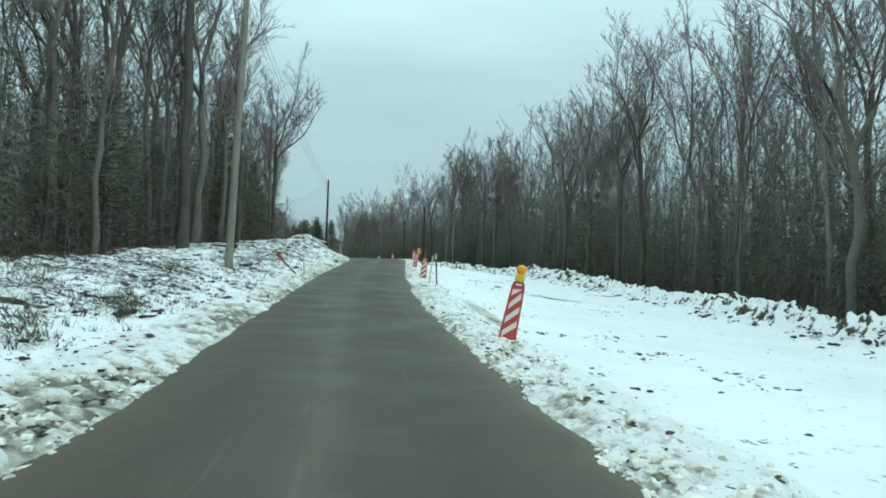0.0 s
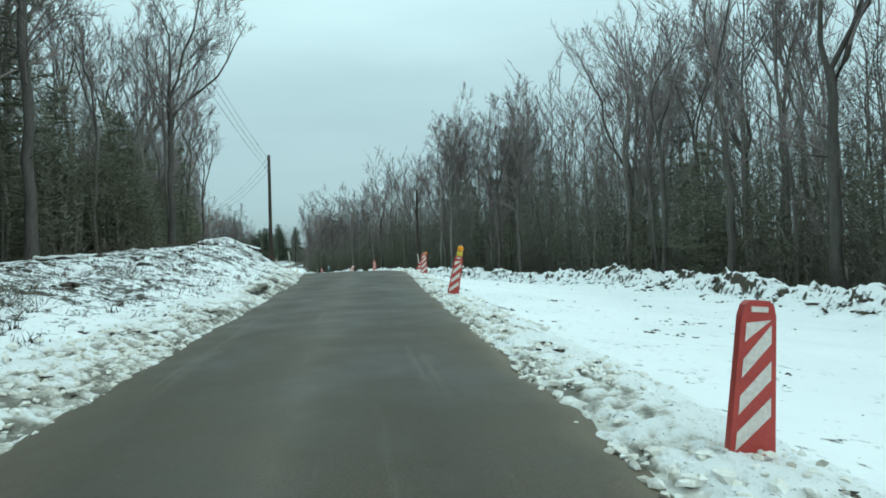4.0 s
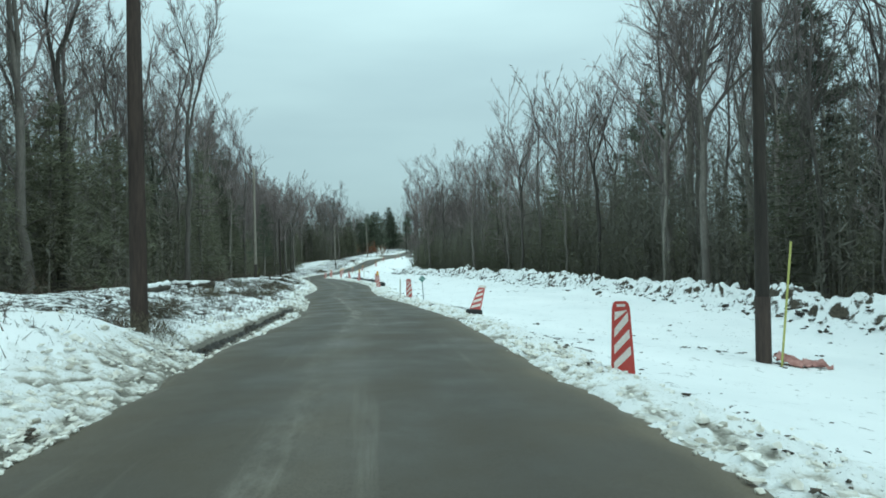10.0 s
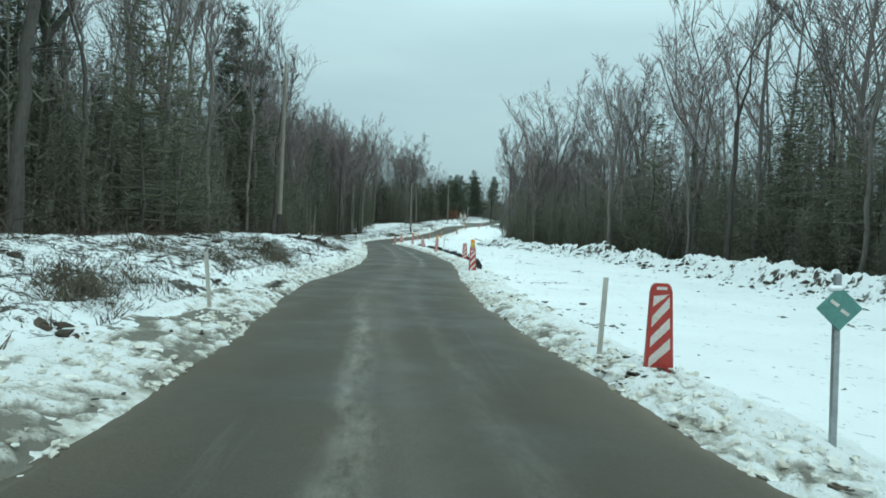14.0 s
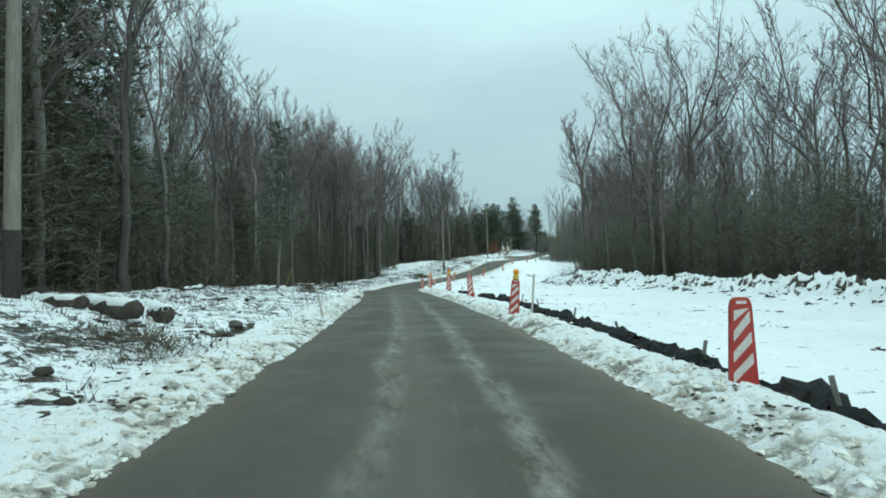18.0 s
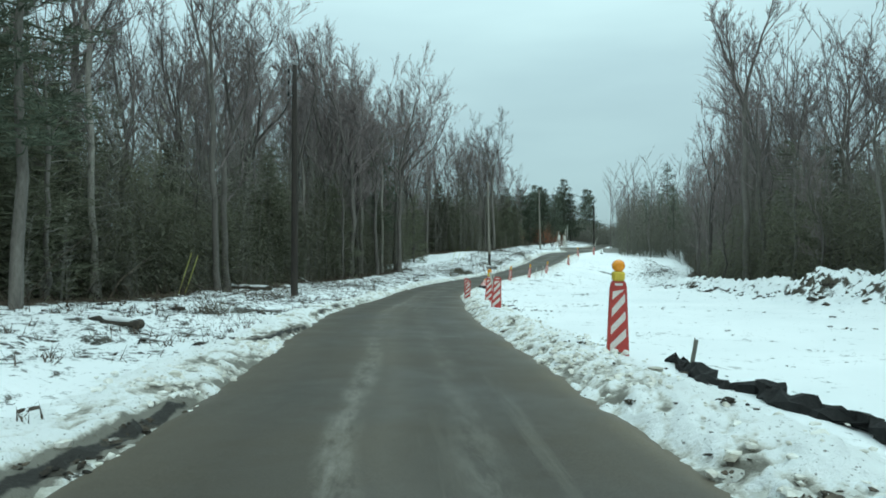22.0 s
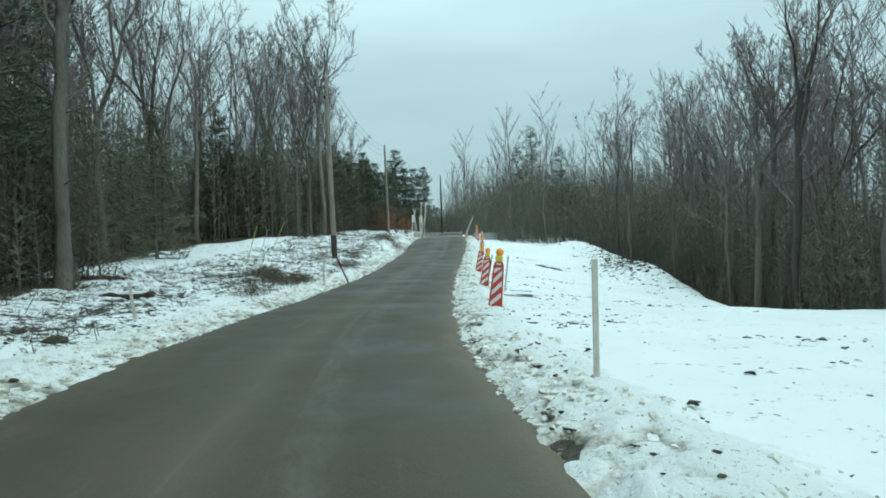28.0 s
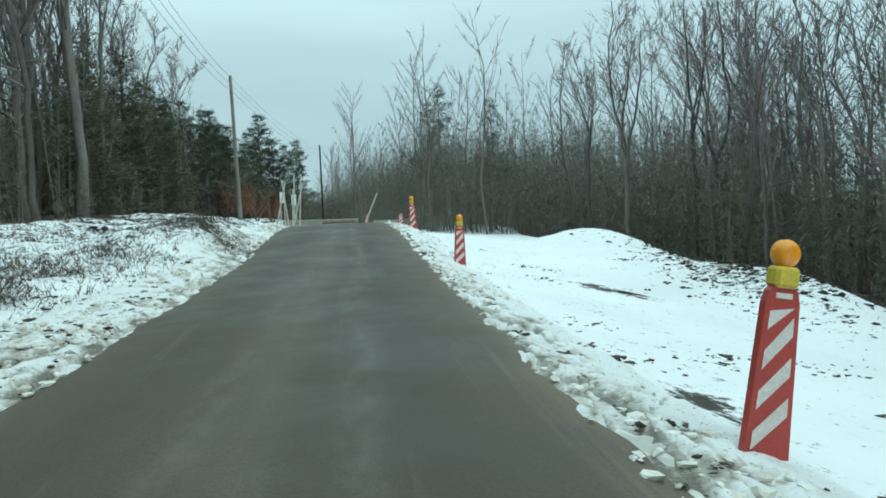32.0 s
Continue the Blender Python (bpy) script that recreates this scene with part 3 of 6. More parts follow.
def build_ground():
    us = lines((-1500, -300, 200), (-300, -80, 40), (-80, -30, 5), (-30, -14, 1.0), (-14, -5.6, 0.3), (-5.6, -1.2, 0.14), (-1.2, 1.2, 0.4), (1.2, 5.2, 0.14), (5.2, 12, 0.34), (12, 18, 0.24), (18, 32, 1.0), (32, 80, 5), (80, 300, 40), (300, 1501, 200))
    ys = lines((-900, -100, 160), (-100, -10, 6), (-10, 218, 0.34), (218, 290, 2.0), (290, 420, 8), (420, 1600, 120))
    U, Y = np.meshgrid(us, ys)
    X = centre(np.clip(Y, -60, 500)) + U
    Z = height(X, Y)
    u = U.ravel()
    y = Y.ravel()
    el, er = table(EDGE_L, y), table(EDGE_R, y)
    left, right = -u - el, u - er
    line_l = 9.2 + 1.5 * vnoise(y * 0.11, 0 * y, 51) + 6.5 * step(185, 189, y) * step(213, 207, y)
    line_r = berm_line(y) + 1.3 + 1.2 * vnoise(y * 0.2, 0 * y, 52) + .9 * step(180, 188, y)
    litter = np.maximum(step(line_l - 1.2, line_l + 1.2, -u), step(line_r - 0.6, line_r + 1.0, u))
    edge = np.maximum(np.minimum(left, 9), np.minimum(right, 9))
    slush = (0.72 + 0.25 * vnoise(y * 0.08, u * 0, 77) + 0.12 * (u < 0)) * step(1.0, 0.1, edge) + 0.16 * step(2.2, 0.8, edge) * (u < 0)
    x = X.ravel()
    for cx, cy, rx, ry, turn in ((.45, 8.4, .38, 2.4, .1), (.92, 18.0, .34, 3.0, .13), (.5, 12.4, .3, 2.0, -.1), (1.2, 15.4, .25, 1.6, 0)):
        slush = np.maximum(slush, .95 * bump_at(x, y, cx, cy, rx, ry, turn))
    ridge = np.exp(-((u - berm_line(y)) / 1.2) ** 2) * step(181, 171, y)
    side_r = np.exp(-((u - berm_line(y) + .62) / .40) ** 2) * step(181, 171, y)
    bare = 0.10 * ridge + 0.25 * side_r + 0.40 * step(0.8, 2.4, left) * step(8.5, 6.5, left) * (0.62 + 0.9 * vnoise(x * 0.25, y * 0.25, 61) + .5 * vnoise(x * .9, y * .9, 62)) + 0.10 * (u < 0) + .02 + .05 * step(6, 3, right) * (right > 0)
    bare = np.maximum(bare, 0.44 * bump_at(x, y, -34.35, 210.3, 1.6, 7, -0.2))
    # darker along the creases of the left verge's clumped relief
    crease = step(.11, .02, np.abs(vnoise(x * 2.1, y * 2.1, 23))) * step(.9, 2.0, left) * step(9.5, 8, left)
    bare = bare + .26 * crease * (.6 + 1.2 * vnoise(x * .35, y * .35, 63))
    bare = np.maximum(bare, .62 * np.maximum(bump_at(x, y, .42, 18.2, .17, 1.7, .315), .9 * bump_at(x, y, 1.15, 15.6, .22, 1.6, .25)))
    bare = np.maximum(bare, .5 * bump_at(x, y, .3, 11.6, .3, 1.5, .1))
    for cx, cy, rx, ry in MUD_AND_HOLES:
        bare = np.maximum(bare, 0.95 * bump_at(x, y, cx, cy, rx, ry, -.3))
    # the undercuts' shade is painted here along with their bared earth
    bare = np.maximum(bare, 1.0 * cut_line(u, y, .11)[0])
    n, k = len(ys), len(us)
    idx = np.arange(n * k).reshape(n, k)
    faces = np.stack([idx[:-1, :-1], idx[:-1, 1:], idx[1:, 1:], idx[1:, :-1]], -1).reshape(-1, 4)
    me = mesh_from("ground", np.stack([x, y, Z.ravel()], -1).tolist(), faces.tolist(), [GROUND])
    for which, v in (("litter", litter), ("slush", slush), ("bare", bare)):
        me.attributes.new(which, "FLOAT", "POINT").data.foreach_set("value", v.astype(np.float32))
    tagged(new("ground", me), "snow-covered rough ground with leaf litter under the trees", "ground", kind="structure")


def build_road():
    ys = lines((-60, -10, 3.0), (-10, 226, 0.3), (226, 288, 4.0))
    fs = np.linspace(0, 1, 15)
    F_, Y = np.meshgrid(fs, ys)
    wob = 0.13 * fbm(Y * 0.9, Y * 0, 71) + 0.10 * fbm(Y * 3.1, Y * 0, 72, 2)
    wob2 = 0.13 * fbm(Y * 0.9, Y * 0 + 7, 73) + 0.10 * fbm(Y * 3.1, Y * 0 + 7, 74, 2)
    a, b = -table(EDGE_L, Y) - 0.10 - wob, table(EDGE_R, Y) + 0.10 + wob2
    U = a + (b - a) * F_
    X = centre(Y) + U
    Z = grade(Y) + 0.012 + 0.03 * (1 - (2 * F_ - 1) ** 2) - 0.06 * (np.abs(2 * F_ - 1) > 0.99)
    n, k = len(ys), len(fs)
    idx = np.arange(n * k).reshape(n, k)
    faces = np.stack([idx[:-1, :-1], idx[:-1, 1:], idx[1:, 1:], idx[1:, :-1]], -1).reshape(-1, 4)
    me = mesh_from("road", np.stack([X.ravel(), Y.ravel(), Z.ravel()], -1).tolist(), faces.tolist(), [ASPHALT])
    me.attributes.new("across", "FLOAT", "POINT").data.foreach_set("value", F_.ravel().astype(np.float32))
    y = Y.ravel()
    mid_s = (0.30 + 0.7 * vnoise(y * 0.12, 0 * y, 83)) * step(50, 66, y) * (1 - .6 * step(166, 176, y)) + 0.6 * step(74, 78, y) * step(94, 86, y) + 0.35 * step(98, 106, y) * step(165, 158, y)
    side_s = 0.95 * step(103, 108, y) * step(136, 126, y) + 0.25 * step(70, 80, y)
    for which, v in (("salt_middle", mid_s), ("salt_side", side_s)):
        me.attributes.new(which, "FLOAT", "POINT").data.foreach_set("value", np.clip(v, 0, 1).astype(np.float32))
    flow = np.stack([U.ravel(), Y.ravel() * 1.06, 0 * y], -1).astype(np.float32)
    me.attributes.new("flow", "FLOAT_VECTOR", "POINT").data.foreach_set("vector", flow.ravel())
    tagged(new("road", me), "narrow worn grey asphalt road with pale salt streaks", "road", kind="structure")


def slush_bank(side):
    """Broken, clumpy slush that the plough left along one edge of the asphalt."""
    ys = np.concatenate([np.arange(-3, 190, .07), np.arange(190, 214, .15)])
    ds = np.concatenate([np.arange(-.26, .8, .05), np.array([.86, .94, 1.02, 1.1, 1.2, 1.3, 1.42, 1.56, 1.72])])
    D, Y = np.meshgrid(ds, ys)
    ed = table(EDGE_L if side < 0 else EDGE_R, Y)
    U = side * (ed + D)
    X = centre(Y) + U
    # clumps with creases between them
    wx, wy = X + .10 * fbm(X * 4, Y * 4, 101, 2), Y + .10 * fbm(X * 4, Y * 4, 102, 2)
    clump = np.clip(np.abs(vnoise(wx * 4.6, wy * 4.6, 103)) * 2.4, 0, 1) * .5 + np.clip(np.abs(vnoise(wx * 9.5, wy * 9.5, 104)) * 2.4, 0, 1) * .5
    big = fbm(X * .7, Y * .7, 105 + side, 3)
    rag = .12 * fbm(X * 1.9, Y * 1.9, 106, 3) + .06 * vnoise(Y * .45, 0 * Y, 107 + side) + .16 * (clump - .4)
    rise = step(-.20, .18, D + rag)
    fade = step(1.65, .6, D + .5 * big)
    Z = height(X, Y) + np.where(D < .02, .035, 0) + .025 - .08 * (1 - rise) + rise * .095 * (clump - .35) * (.4 + .6 * fade) - .07 * (1 - fade)
    n, k = Z.shape
    idx = np.arange(n * k).reshape(n, k)
    faces = np.stack([idx[:-1, :-1], idx[:-1, 1:], idx[1:, 1:], idx[1:, :-1]], -1).reshape(-1, 4)
    if side < 0:
        faces = faces[:, ::-1]
    me = mesh_from("slush_bank", np.stack([X.ravel(), Y.ravel(), Z.ravel()], -1).tolist(), faces.tolist(), [BANK_SLUSH])
    # dirty near the asphalt; low clump values add painted crease shading
    dirt_and_creases = .30 - .40 * D + .32 * big + (.12 * step(106, 96, Y) if side < 0 else 0) - .85 * (clump - .42) + .30 * step(.12, .30, fbm(X * 5.5, Y * 2.2, 109, 3)) * step(1.2, .3, D)
    if side < 0:                                        # muddy ruts before the rise
        dirt_and_creases = dirt_and_creases + .55 * step(75, 79, Y) * step(95, 92, Y) * step(.02, .2, fbm(X * 1.5, Y * .55, 108, 3) - .25 * np.abs(D - .5))
    # strip of bared earth that also carries the undercut's painted shade
    bared = cut_line(U, Y, .085)[0]
    me.attributes.new("dirt_and_creases", "FLOAT", "POINT").data.foreach_set("value", (np.clip(dirt_and_creases, 0, 1) * (1 - bared) + 2.1 * bared).ravel().astype(np.float32))
    tagged(new("slush_bank", me), "ragged bank of dirty ploughed slush beside the asphalt", "slush", kind="stuff")


def soil_ridge():
    """The ridge of dug-up soil: broken clumps, snow on their tops, dark earth on their sides."""
    ys = np.arange(-12, 181, .12)
    ds = np.arange(-1.7, 1.5, .095)
    D, Y = np.meshgrid(ds, ys)
    X = centre(Y) + berm_line(Y) + D
    wx, wy = X + .3 * fbm(X * 1.2, Y * 1.2, 111, 2), Y + .3 * fbm(X * 1.2, Y * 1.2, 112, 2)
    clump = np.clip(np.abs(vnoise(wx * 1.7, wy * 1.7, 113)) * 2.3, 0, 1) * .30 + np.clip(np.abs(vnoise(wx * 3.6, wy * 3.6, 114)) * 2.3, 0, 1) * .40 + np.clip(np.abs(vnoise(wx * 6.5, wy * 6.5, 115)) * 2.3, 0, 1) * .30
    body = step(-1.6, -.45, D) * step(1.5, .5, D)
    H = height(X, Y) - .10 + body * (.06 + .55 * (clump - .12))
    slope = np.hypot(np.gradient(H, axis=1) / .095, np.gradient(H, axis=0) / .12)
    dirt_and_creases = body * (.62 * (slope - .62) + .55 * (.34 - clump)) + .34 * fbm(X * .5, Y * .5, 116, 2) - .08 * step(96, 106, Y)
    n, k = H.shape
    idx = np.arange(n * k).reshape(n, k)
    faces = np.stack([idx[:-1, :-1], idx[:-1, 1:], idx[1:, 1:], idx[1:, :-1]], -1).reshape(-1, 4)
    me = mesh_from("soil_ridge", np.stack([X.ravel(), Y.ravel(), H.ravel()], -1).tolist(), faces.tolist(), [RIDGE])
    me.attributes.new("dirt_and_creases", "FLOAT", "POINT").data.foreach_set("value", np.clip(dirt_and_creases, 0, 1).ravel().astype(np.float32))
    tagged(new("soil_ridge", me), "long ridge of dug-up soil under broken snow", "soil", kind="stuff")


build_ground()
build_road()
soil_ridge()
slush_bank(-1)
slush_bank(1)

# ---------------------------------------------------------------- mesh helpers


def part(name, bm, mat, parent, label="", smooth_all=False):
    me = bpy.data.meshes.new(name)
    bm.to_mesh(me)
    bm.free()
    me.materials.append(mat)
    if smooth_all:
        me.polygons.foreach_set("use_smooth", [True] * len(me.polygons))
    ob = new(name, me)
    ob.parent = parent
    return tagged(ob, label)


def add_tube(V, Fc, pts, radii, sides, cap=True):
    """A tapered tube through pts, into the lists V and Fc."""
    base = len(V)
    pts = [Vector(p) for p in pts]
    for i, p in enumerate(pts):
        d = (pts[min(i + 1, len(pts) - 1)] - pts[max(i - 1, 0)])
        d = d.normalized() if d.length > 1e-6 else Vector((0, 0, 1))
        a = d.orthogonal().normalized() if abs(d.z) < 0.9 else Vector((1, 0, 0)).cross(d).normalized()
        b = d.cross(a)
        for k in range(sides):
            t = 2 * math.pi * k / sides
            q = p + radii[i] * (math.cos(t) * a + math.sin(t) * b)
            V.append((q.x, q.y, q.z))
    for i in range(len(pts) - 1):
        for k in range(sides):
            k2 = (k + 1) % sides
            Fc.append((base + i * sides + k, base + i * sides + k2, base + (i + 1) * sides + k2, base + (i + 1) * sides + k))
    if cap:
        Fc.append(tuple(base + (len(pts) - 1) * sides + k for k in range(sides)))


def box_bm(sx, sy, sz, cx=0, cy=0, cz=0, bevel=0.0, bm=None):
    bm = bm or bmesh.new()
    r = bmesh.ops.create_cube(bm, size=1.0, matrix=Matrix.Translation((cx, cy, cz)) @ Matrix.Diagonal((sx, sy, sz, 1)))
    if bevel:
        es = list({e for v in r["verts"] for e in v.link_edges})
        bmesh.ops.bevel(bm, geom=es, offset=bevel, segments=1, affect="EDGES")
    return bm


def tube_mesh(name, pts, radii, sides, mat):
    V, Fc = [], []
    add_tube(V, Fc, pts, radii, sides)
    return mesh_from(name, V, Fc, [mat])


# ---------------------------------------------------------------- trees


def branchy(rng, tall, girth, fork, leaders, spread, lean, thick=1.0):
    """Trunk and crown of one bare tree as (verts, faces) pairs: a straight stem that forks into crooked, rising limbs."""
    tv, tf, cv, cf = [], [], [], []

    def blade(p, d, length, w):
        s = d.orthogonal().normalized() * w
        if rng.random() < .5:
            s = d.cross(s)
        b0 = len(cv)
        cv.extend((tuple(p - s), tuple(p + s), tuple(p + d * length)))
        cf.append((b0, b0 + 1, b0 + 2))

    def bough(p, d, length, r, level):
        bits = (7, 4, 3)[level]
        wild = (.19, .24, .24)[level]
        pts, q, dd = [Vector(p)], Vector(p), Vector(d)
        for i in range(bits):
            dd = (dd + Vector((rng.gauss(0, wild), rng.gauss(0, wild), rng.gauss((.14, .13, .10)[level], .08)))).normalized()
            q = q + dd * length / bits
            pts.append(q.copy())
        rr = [max(r * (1 - (.80, .74, .70)[level] * i / bits), .011) for i in range(bits + 1)]
        if level == 0:
            add_tube(tv, tf, pts, rr, 5, False)
        else:
            add_tube(cv, cf, pts, rr, 5 - level, False)
        kids = (8, 6, 5)[level] + rng.randint(-1, 1)
        low = (.12, .2, .2)[level]
        for k in range(kids):
            f = min(low + (1 - low) * (k + rng.random()) / kids, .98)
            i = min(int(f * bits), bits - 1)
            base = (pts[i + 1] - pts[i]).normalized()
            at = pts[i].lerp(pts[i + 1], f * bits - i)
            side = base.cross(Vector((rng.gauss(0, 1), rng.gauss(0, 1), rng.gauss(0, .5)))).normalized()
            way = (base * rng.uniform(.7, 1.1) + side * rng.uniform(.45, .9) * (spread + .35) + Vector((0, 0, .25))).normalized()
            if level < 2:
                bough(at, way, length * rng.uniform(.30, .52) * (1.2 - .6 * f), max(r * (1 - .8 * f) * .55, .014), level + 1)
            else:
                L = length * rng.uniform(.4, .75)
                blade(at, way, L, .013)
                for j in range(3):
                    w2 = (way + Vector((rng.gauss(0, .45), rng.gauss(0, .45), rng.gauss(.15, .3)))).normalized()
                    blade(at + way * L * rng.uniform(.15, .8), w2, L * rng.uniform(.4, .8), .010)

    n, x, y, stem = 8, 0.0, 0.0, []
    for i in range(n + 1):
        stem.append(Vector((x, y, tall * fork * i / n)))
        x += rng.gauss(0, .07) + lean[0] * tall * fork / n
        y += rng.gauss(0, .07) + lean[1] * tall * fork / n
    add_tube(tv, tf, stem, [girth * (1.3 if i == 0 else 1.08 if i == 1 else 1 - .26 * i / n) for i in range(n + 1)], 7, False)
    turn = rng.uniform(0, 6.28)
    for k in range(leaders):
        ang = turn + 6.28 * k / leaders + rng.gauss(0, .3)
        off = spread * (rng.uniform(.25, .75) if k else rng.uniform(.02, .3))
        way = Vector((math.cos(ang) * off, math.sin(ang) * off, 1)).normalized()
        bough(stem[-1] - Vector((0, 0, .3 * k)), way, tall * (1 - fork) * rng.uniform(.88, 1.08) * (1.05 if k == 0 else .95), girth * thick * rng.uniform(.5, .62), 0)
    for k in range(rng.randint(2, 4)):                   # lesser limbs on the stem, and dead stubs below
        f = rng.uniform(.62, .98)
        p = stem[min(int(f * n), n - 1)]
        ang = rng.uniform(0, 6.28)
        bough(p, Vector((math.cos(ang) * .8, math.sin(ang) * .8, rng.uniform(.5, 1.0))).normalized(), tall * rng.uniform(.10, .2), girth * .26, 1)
    for k in range(4):
        p = stem[rng.randint(2, n - 2)]
        ang = rng.uniform(0, 6.28)
        d = Vector((math.cos(ang), math.sin(ang), .3))
        add_tube(tv, tf, [p, p + d * .6, p + d * rng.uniform(.9, 1.6) + Vector((0, 0, -.1))], [.028, .018, .008], 3, False)
    return (tv, tf), (cv, cf)


def make_trees():
    """Twelve roadside trees, and two that stand out: a wide round crown and a tall fork."""
    kinds = []
    rng = random.Random(11)
    for k in range(14):
        tall = (15.5, 16.8, 14.5, 17, 15.5, 13, 16, 14.5, 12, 9.5, 19.2, 17.5, 17.0, 16)[k]
        girth = (.16, .20, .12, .21, .15, .10, .18, .12, .09, .07, .24, .18, .20, .17)[k]
        fork = (.52, .46, .58, .42, .54, .50, .44, .60, .5, .4, .66, .5, .66, .38)[k]
        stems = (2, 3, 2, 3, 2, 2, 3, 2, 2, 2, 5, 3, 3, 2)[k]
        wide = (.45, .6, .35, .7, .45, .4, .6, .35, .45, .5, 1.15, .5, .55, .5)[k]
        t, c = branchy(rng, tall, girth, fork, stems, wide, (rng.gauss(0, .02), rng.gauss(0, .02)))
        kinds.append((mesh_from("trunk", *t, [BARK_PALE if k in (2, 7) else BARK]), mesh_from("crown", *c, [TWIG])))
    return kinds


def thin_tree(rng):
    """A slighter tree for the depth of the woods, as verts and faces."""
    V, Fc = [], []
    tall = rng.uniform(12, 16.5)
    r = rng.uniform(0.07, 0.16)
    pts = [(rng.gauss(0, .12) * i, rng.gauss(0, .12) * i, tall * i / 4) for i in range(5)]
    add_tube(V, Fc, pts, [r, r * .85, r * .65, r * .4, r * .12], 4, False)
    for k in range(11):
        f = 0.36 + 0.62 * (k + rng.random()) / 11
        i = min(int(f * 4), 3)
        a, b = Vector(pts[i]), Vector(pts[i + 1])
        p = a + (b - a) * (f * 4 - i)
        ang = rng.uniform(0, 6.28)
        L = tall * (0.30 * (1 - f) + 0.12)
        d = Vector((math.cos(ang) * .7, math.sin(ang) * .7, rng.uniform(.7, 1.2))).normalized()
        e = p + d * L + Vector((0, 0, .15 * L))
        add_tube(V, Fc, [p, p + d * L * .5, e], [r * (1 - f) * .6 + .012, .02, .008], 3, False)
        for j in range(12):
            g = rng.uniform(.2, 1)
            q = p + (e - p) * g
            w = (d + Vector((rng.gauss(0, .55), rng.gauss(0, .55), rng.gauss(.15, .4)))).normalized()
            m_ = L * rng.uniform(.14, .30)
            s1 = w.orthogonal().normalized() * .02
            if j % 2:
                s1 = w.cross(s1)
            b0 = len(V)
            V.extend(tuple(v) for v in (q - s1, q + s1, q + w * m_))
            Fc.append((b0, b0 + 1, b0 + 2))
    return np.array(V), Fc


def pine(rng, tall, girth, first, reach_=0.19, gap=0.036, dens=6.0, tuft=1.0):
    """A pine or hemlock: trunk, and tiers of boughs with tufts of needles."""
    tv, tf, nv, nf = [], [], [], []
    trunk = [(rng.gauss(0, .05), rng.gauss(0, .05), tall * i / 8) for i in range(9)]
    add_tube(tv, tf, trunk, [girth * (1 - .92 * i / 8) for i in range(9)], 6)
    z = tall * first
    while z < tall * 0.985:
        f = (z - tall * first) / (tall * (1 - first))
        reach = tall * reach_ * (1 - f) ** 0.7 * rng.uniform(.5, 1.25) + 0.25
        ring = rng.randint(3, 6)
        turn = rng.uniform(0, 6.28)
        for k in range(ring):
            ang = turn + 6.28 * k / ring + rng.gauss(0, .35)
            L = reach * rng.uniform(.45, 1.2)
            d = Vector((math.cos(ang), math.sin(ang), 0))
            zz = z + rng.gauss(0, gap * tall * .3)
            pts = [Vector((0, 0, zz)), Vector((0, 0, zz - .02 * L)) + d * L * .5, Vector((0, 0, zz + rng.uniform(-.05, .2) * L)) + d * L]
            add_tube(nv, nf, pts, [.04 * (1 - .6 * f) + .008, .02, .007], 3, False)
            for j in range(max(4, int(L * dens))):
                g = rng.uniform(.25, 1.0)
                q = pts[0].lerp(pts[1], g * 2) if g < .5 else pts[1].lerp(pts[2], g * 2 - 1)
                q = q + Vector((rng.gauss(0, .2), rng.gauss(0, .2), rng.gauss(.08, .2))) * (0.5 + .25 * L)
                for s in range(5):
                    w = (d * .6 + Vector((rng.gauss(0, .7), rng.gauss(0, .7), rng.gauss(.25, .3)))).normalized()
                    side = w.orthogonal().normalized()
                    if rng.random() < .5:
                        side = w.cross(side)
                    ln, wd = rng.uniform(.2, .45) * tuft, rng.uniform(.028, .058) * tuft
                    b0 = len(nv)
                    for v in (q - side * wd * .4, q + side * wd * .4, q + w * ln):
                        nv.append(tuple(v))
                    nf.append((b0, b0 + 1, b0 + 2))
        z += tall * gap * rng.uniform(.7, 1.3)
    return (tv, tf), (nv, nf)


def plant(kind, x, y, turn, size, label, category, group, names=("trunk", "crown"), sink=0.15):
    e = new("tree" if category == "tree" else category)
    e.empty_display_size = 0.3
    e.location = (x, y, spot(x, y, sink))
    e.rotation_euler = (0, 0, turn)
    e.scale = (size, size, size)
    for nm, me in zip(names, kind):
        o = new(nm, me)
        o.parent = e
    return tagged(e, label, category, group)


def left_line(y):
    return -(9.6 + 1.2 * vnoise(np.array([y * 0.11]), np.array([0.0]), 51)[0] + (7.5 if 187 < y < 210 else 0))


def right_line(y):
    return 16.6 + 1.0 * vnoise(np.array([y * 0.2]), np.array([0.0]), 52)[0] + (.9 if 186 < y < 232 else 0)


def wood_line(y, side):
    if y > 236:
        return -15.0 if side < 0 else max(1.5, 7.0 - (y - 236) * .1)
    return left_line(y) if side < 0 else right_line(y)


def stature(y, side):
    """The woods are lower in places: past the bend, and on the slope beyond the snowy heap."""
    rows = ((124, 1), (134, .87), (156, .9), (166, 1.05), (186, 1.15), (210, 1.1), (222, .92), (245, .86)) if side < 0 else ((122, 1), (133, .8), (142, .70), (160, .70), (172, .84), (184, .92), (196, 1.04), (220, .98), (240, 1.0), (300, 1.05))
    return float(table(rows, y))


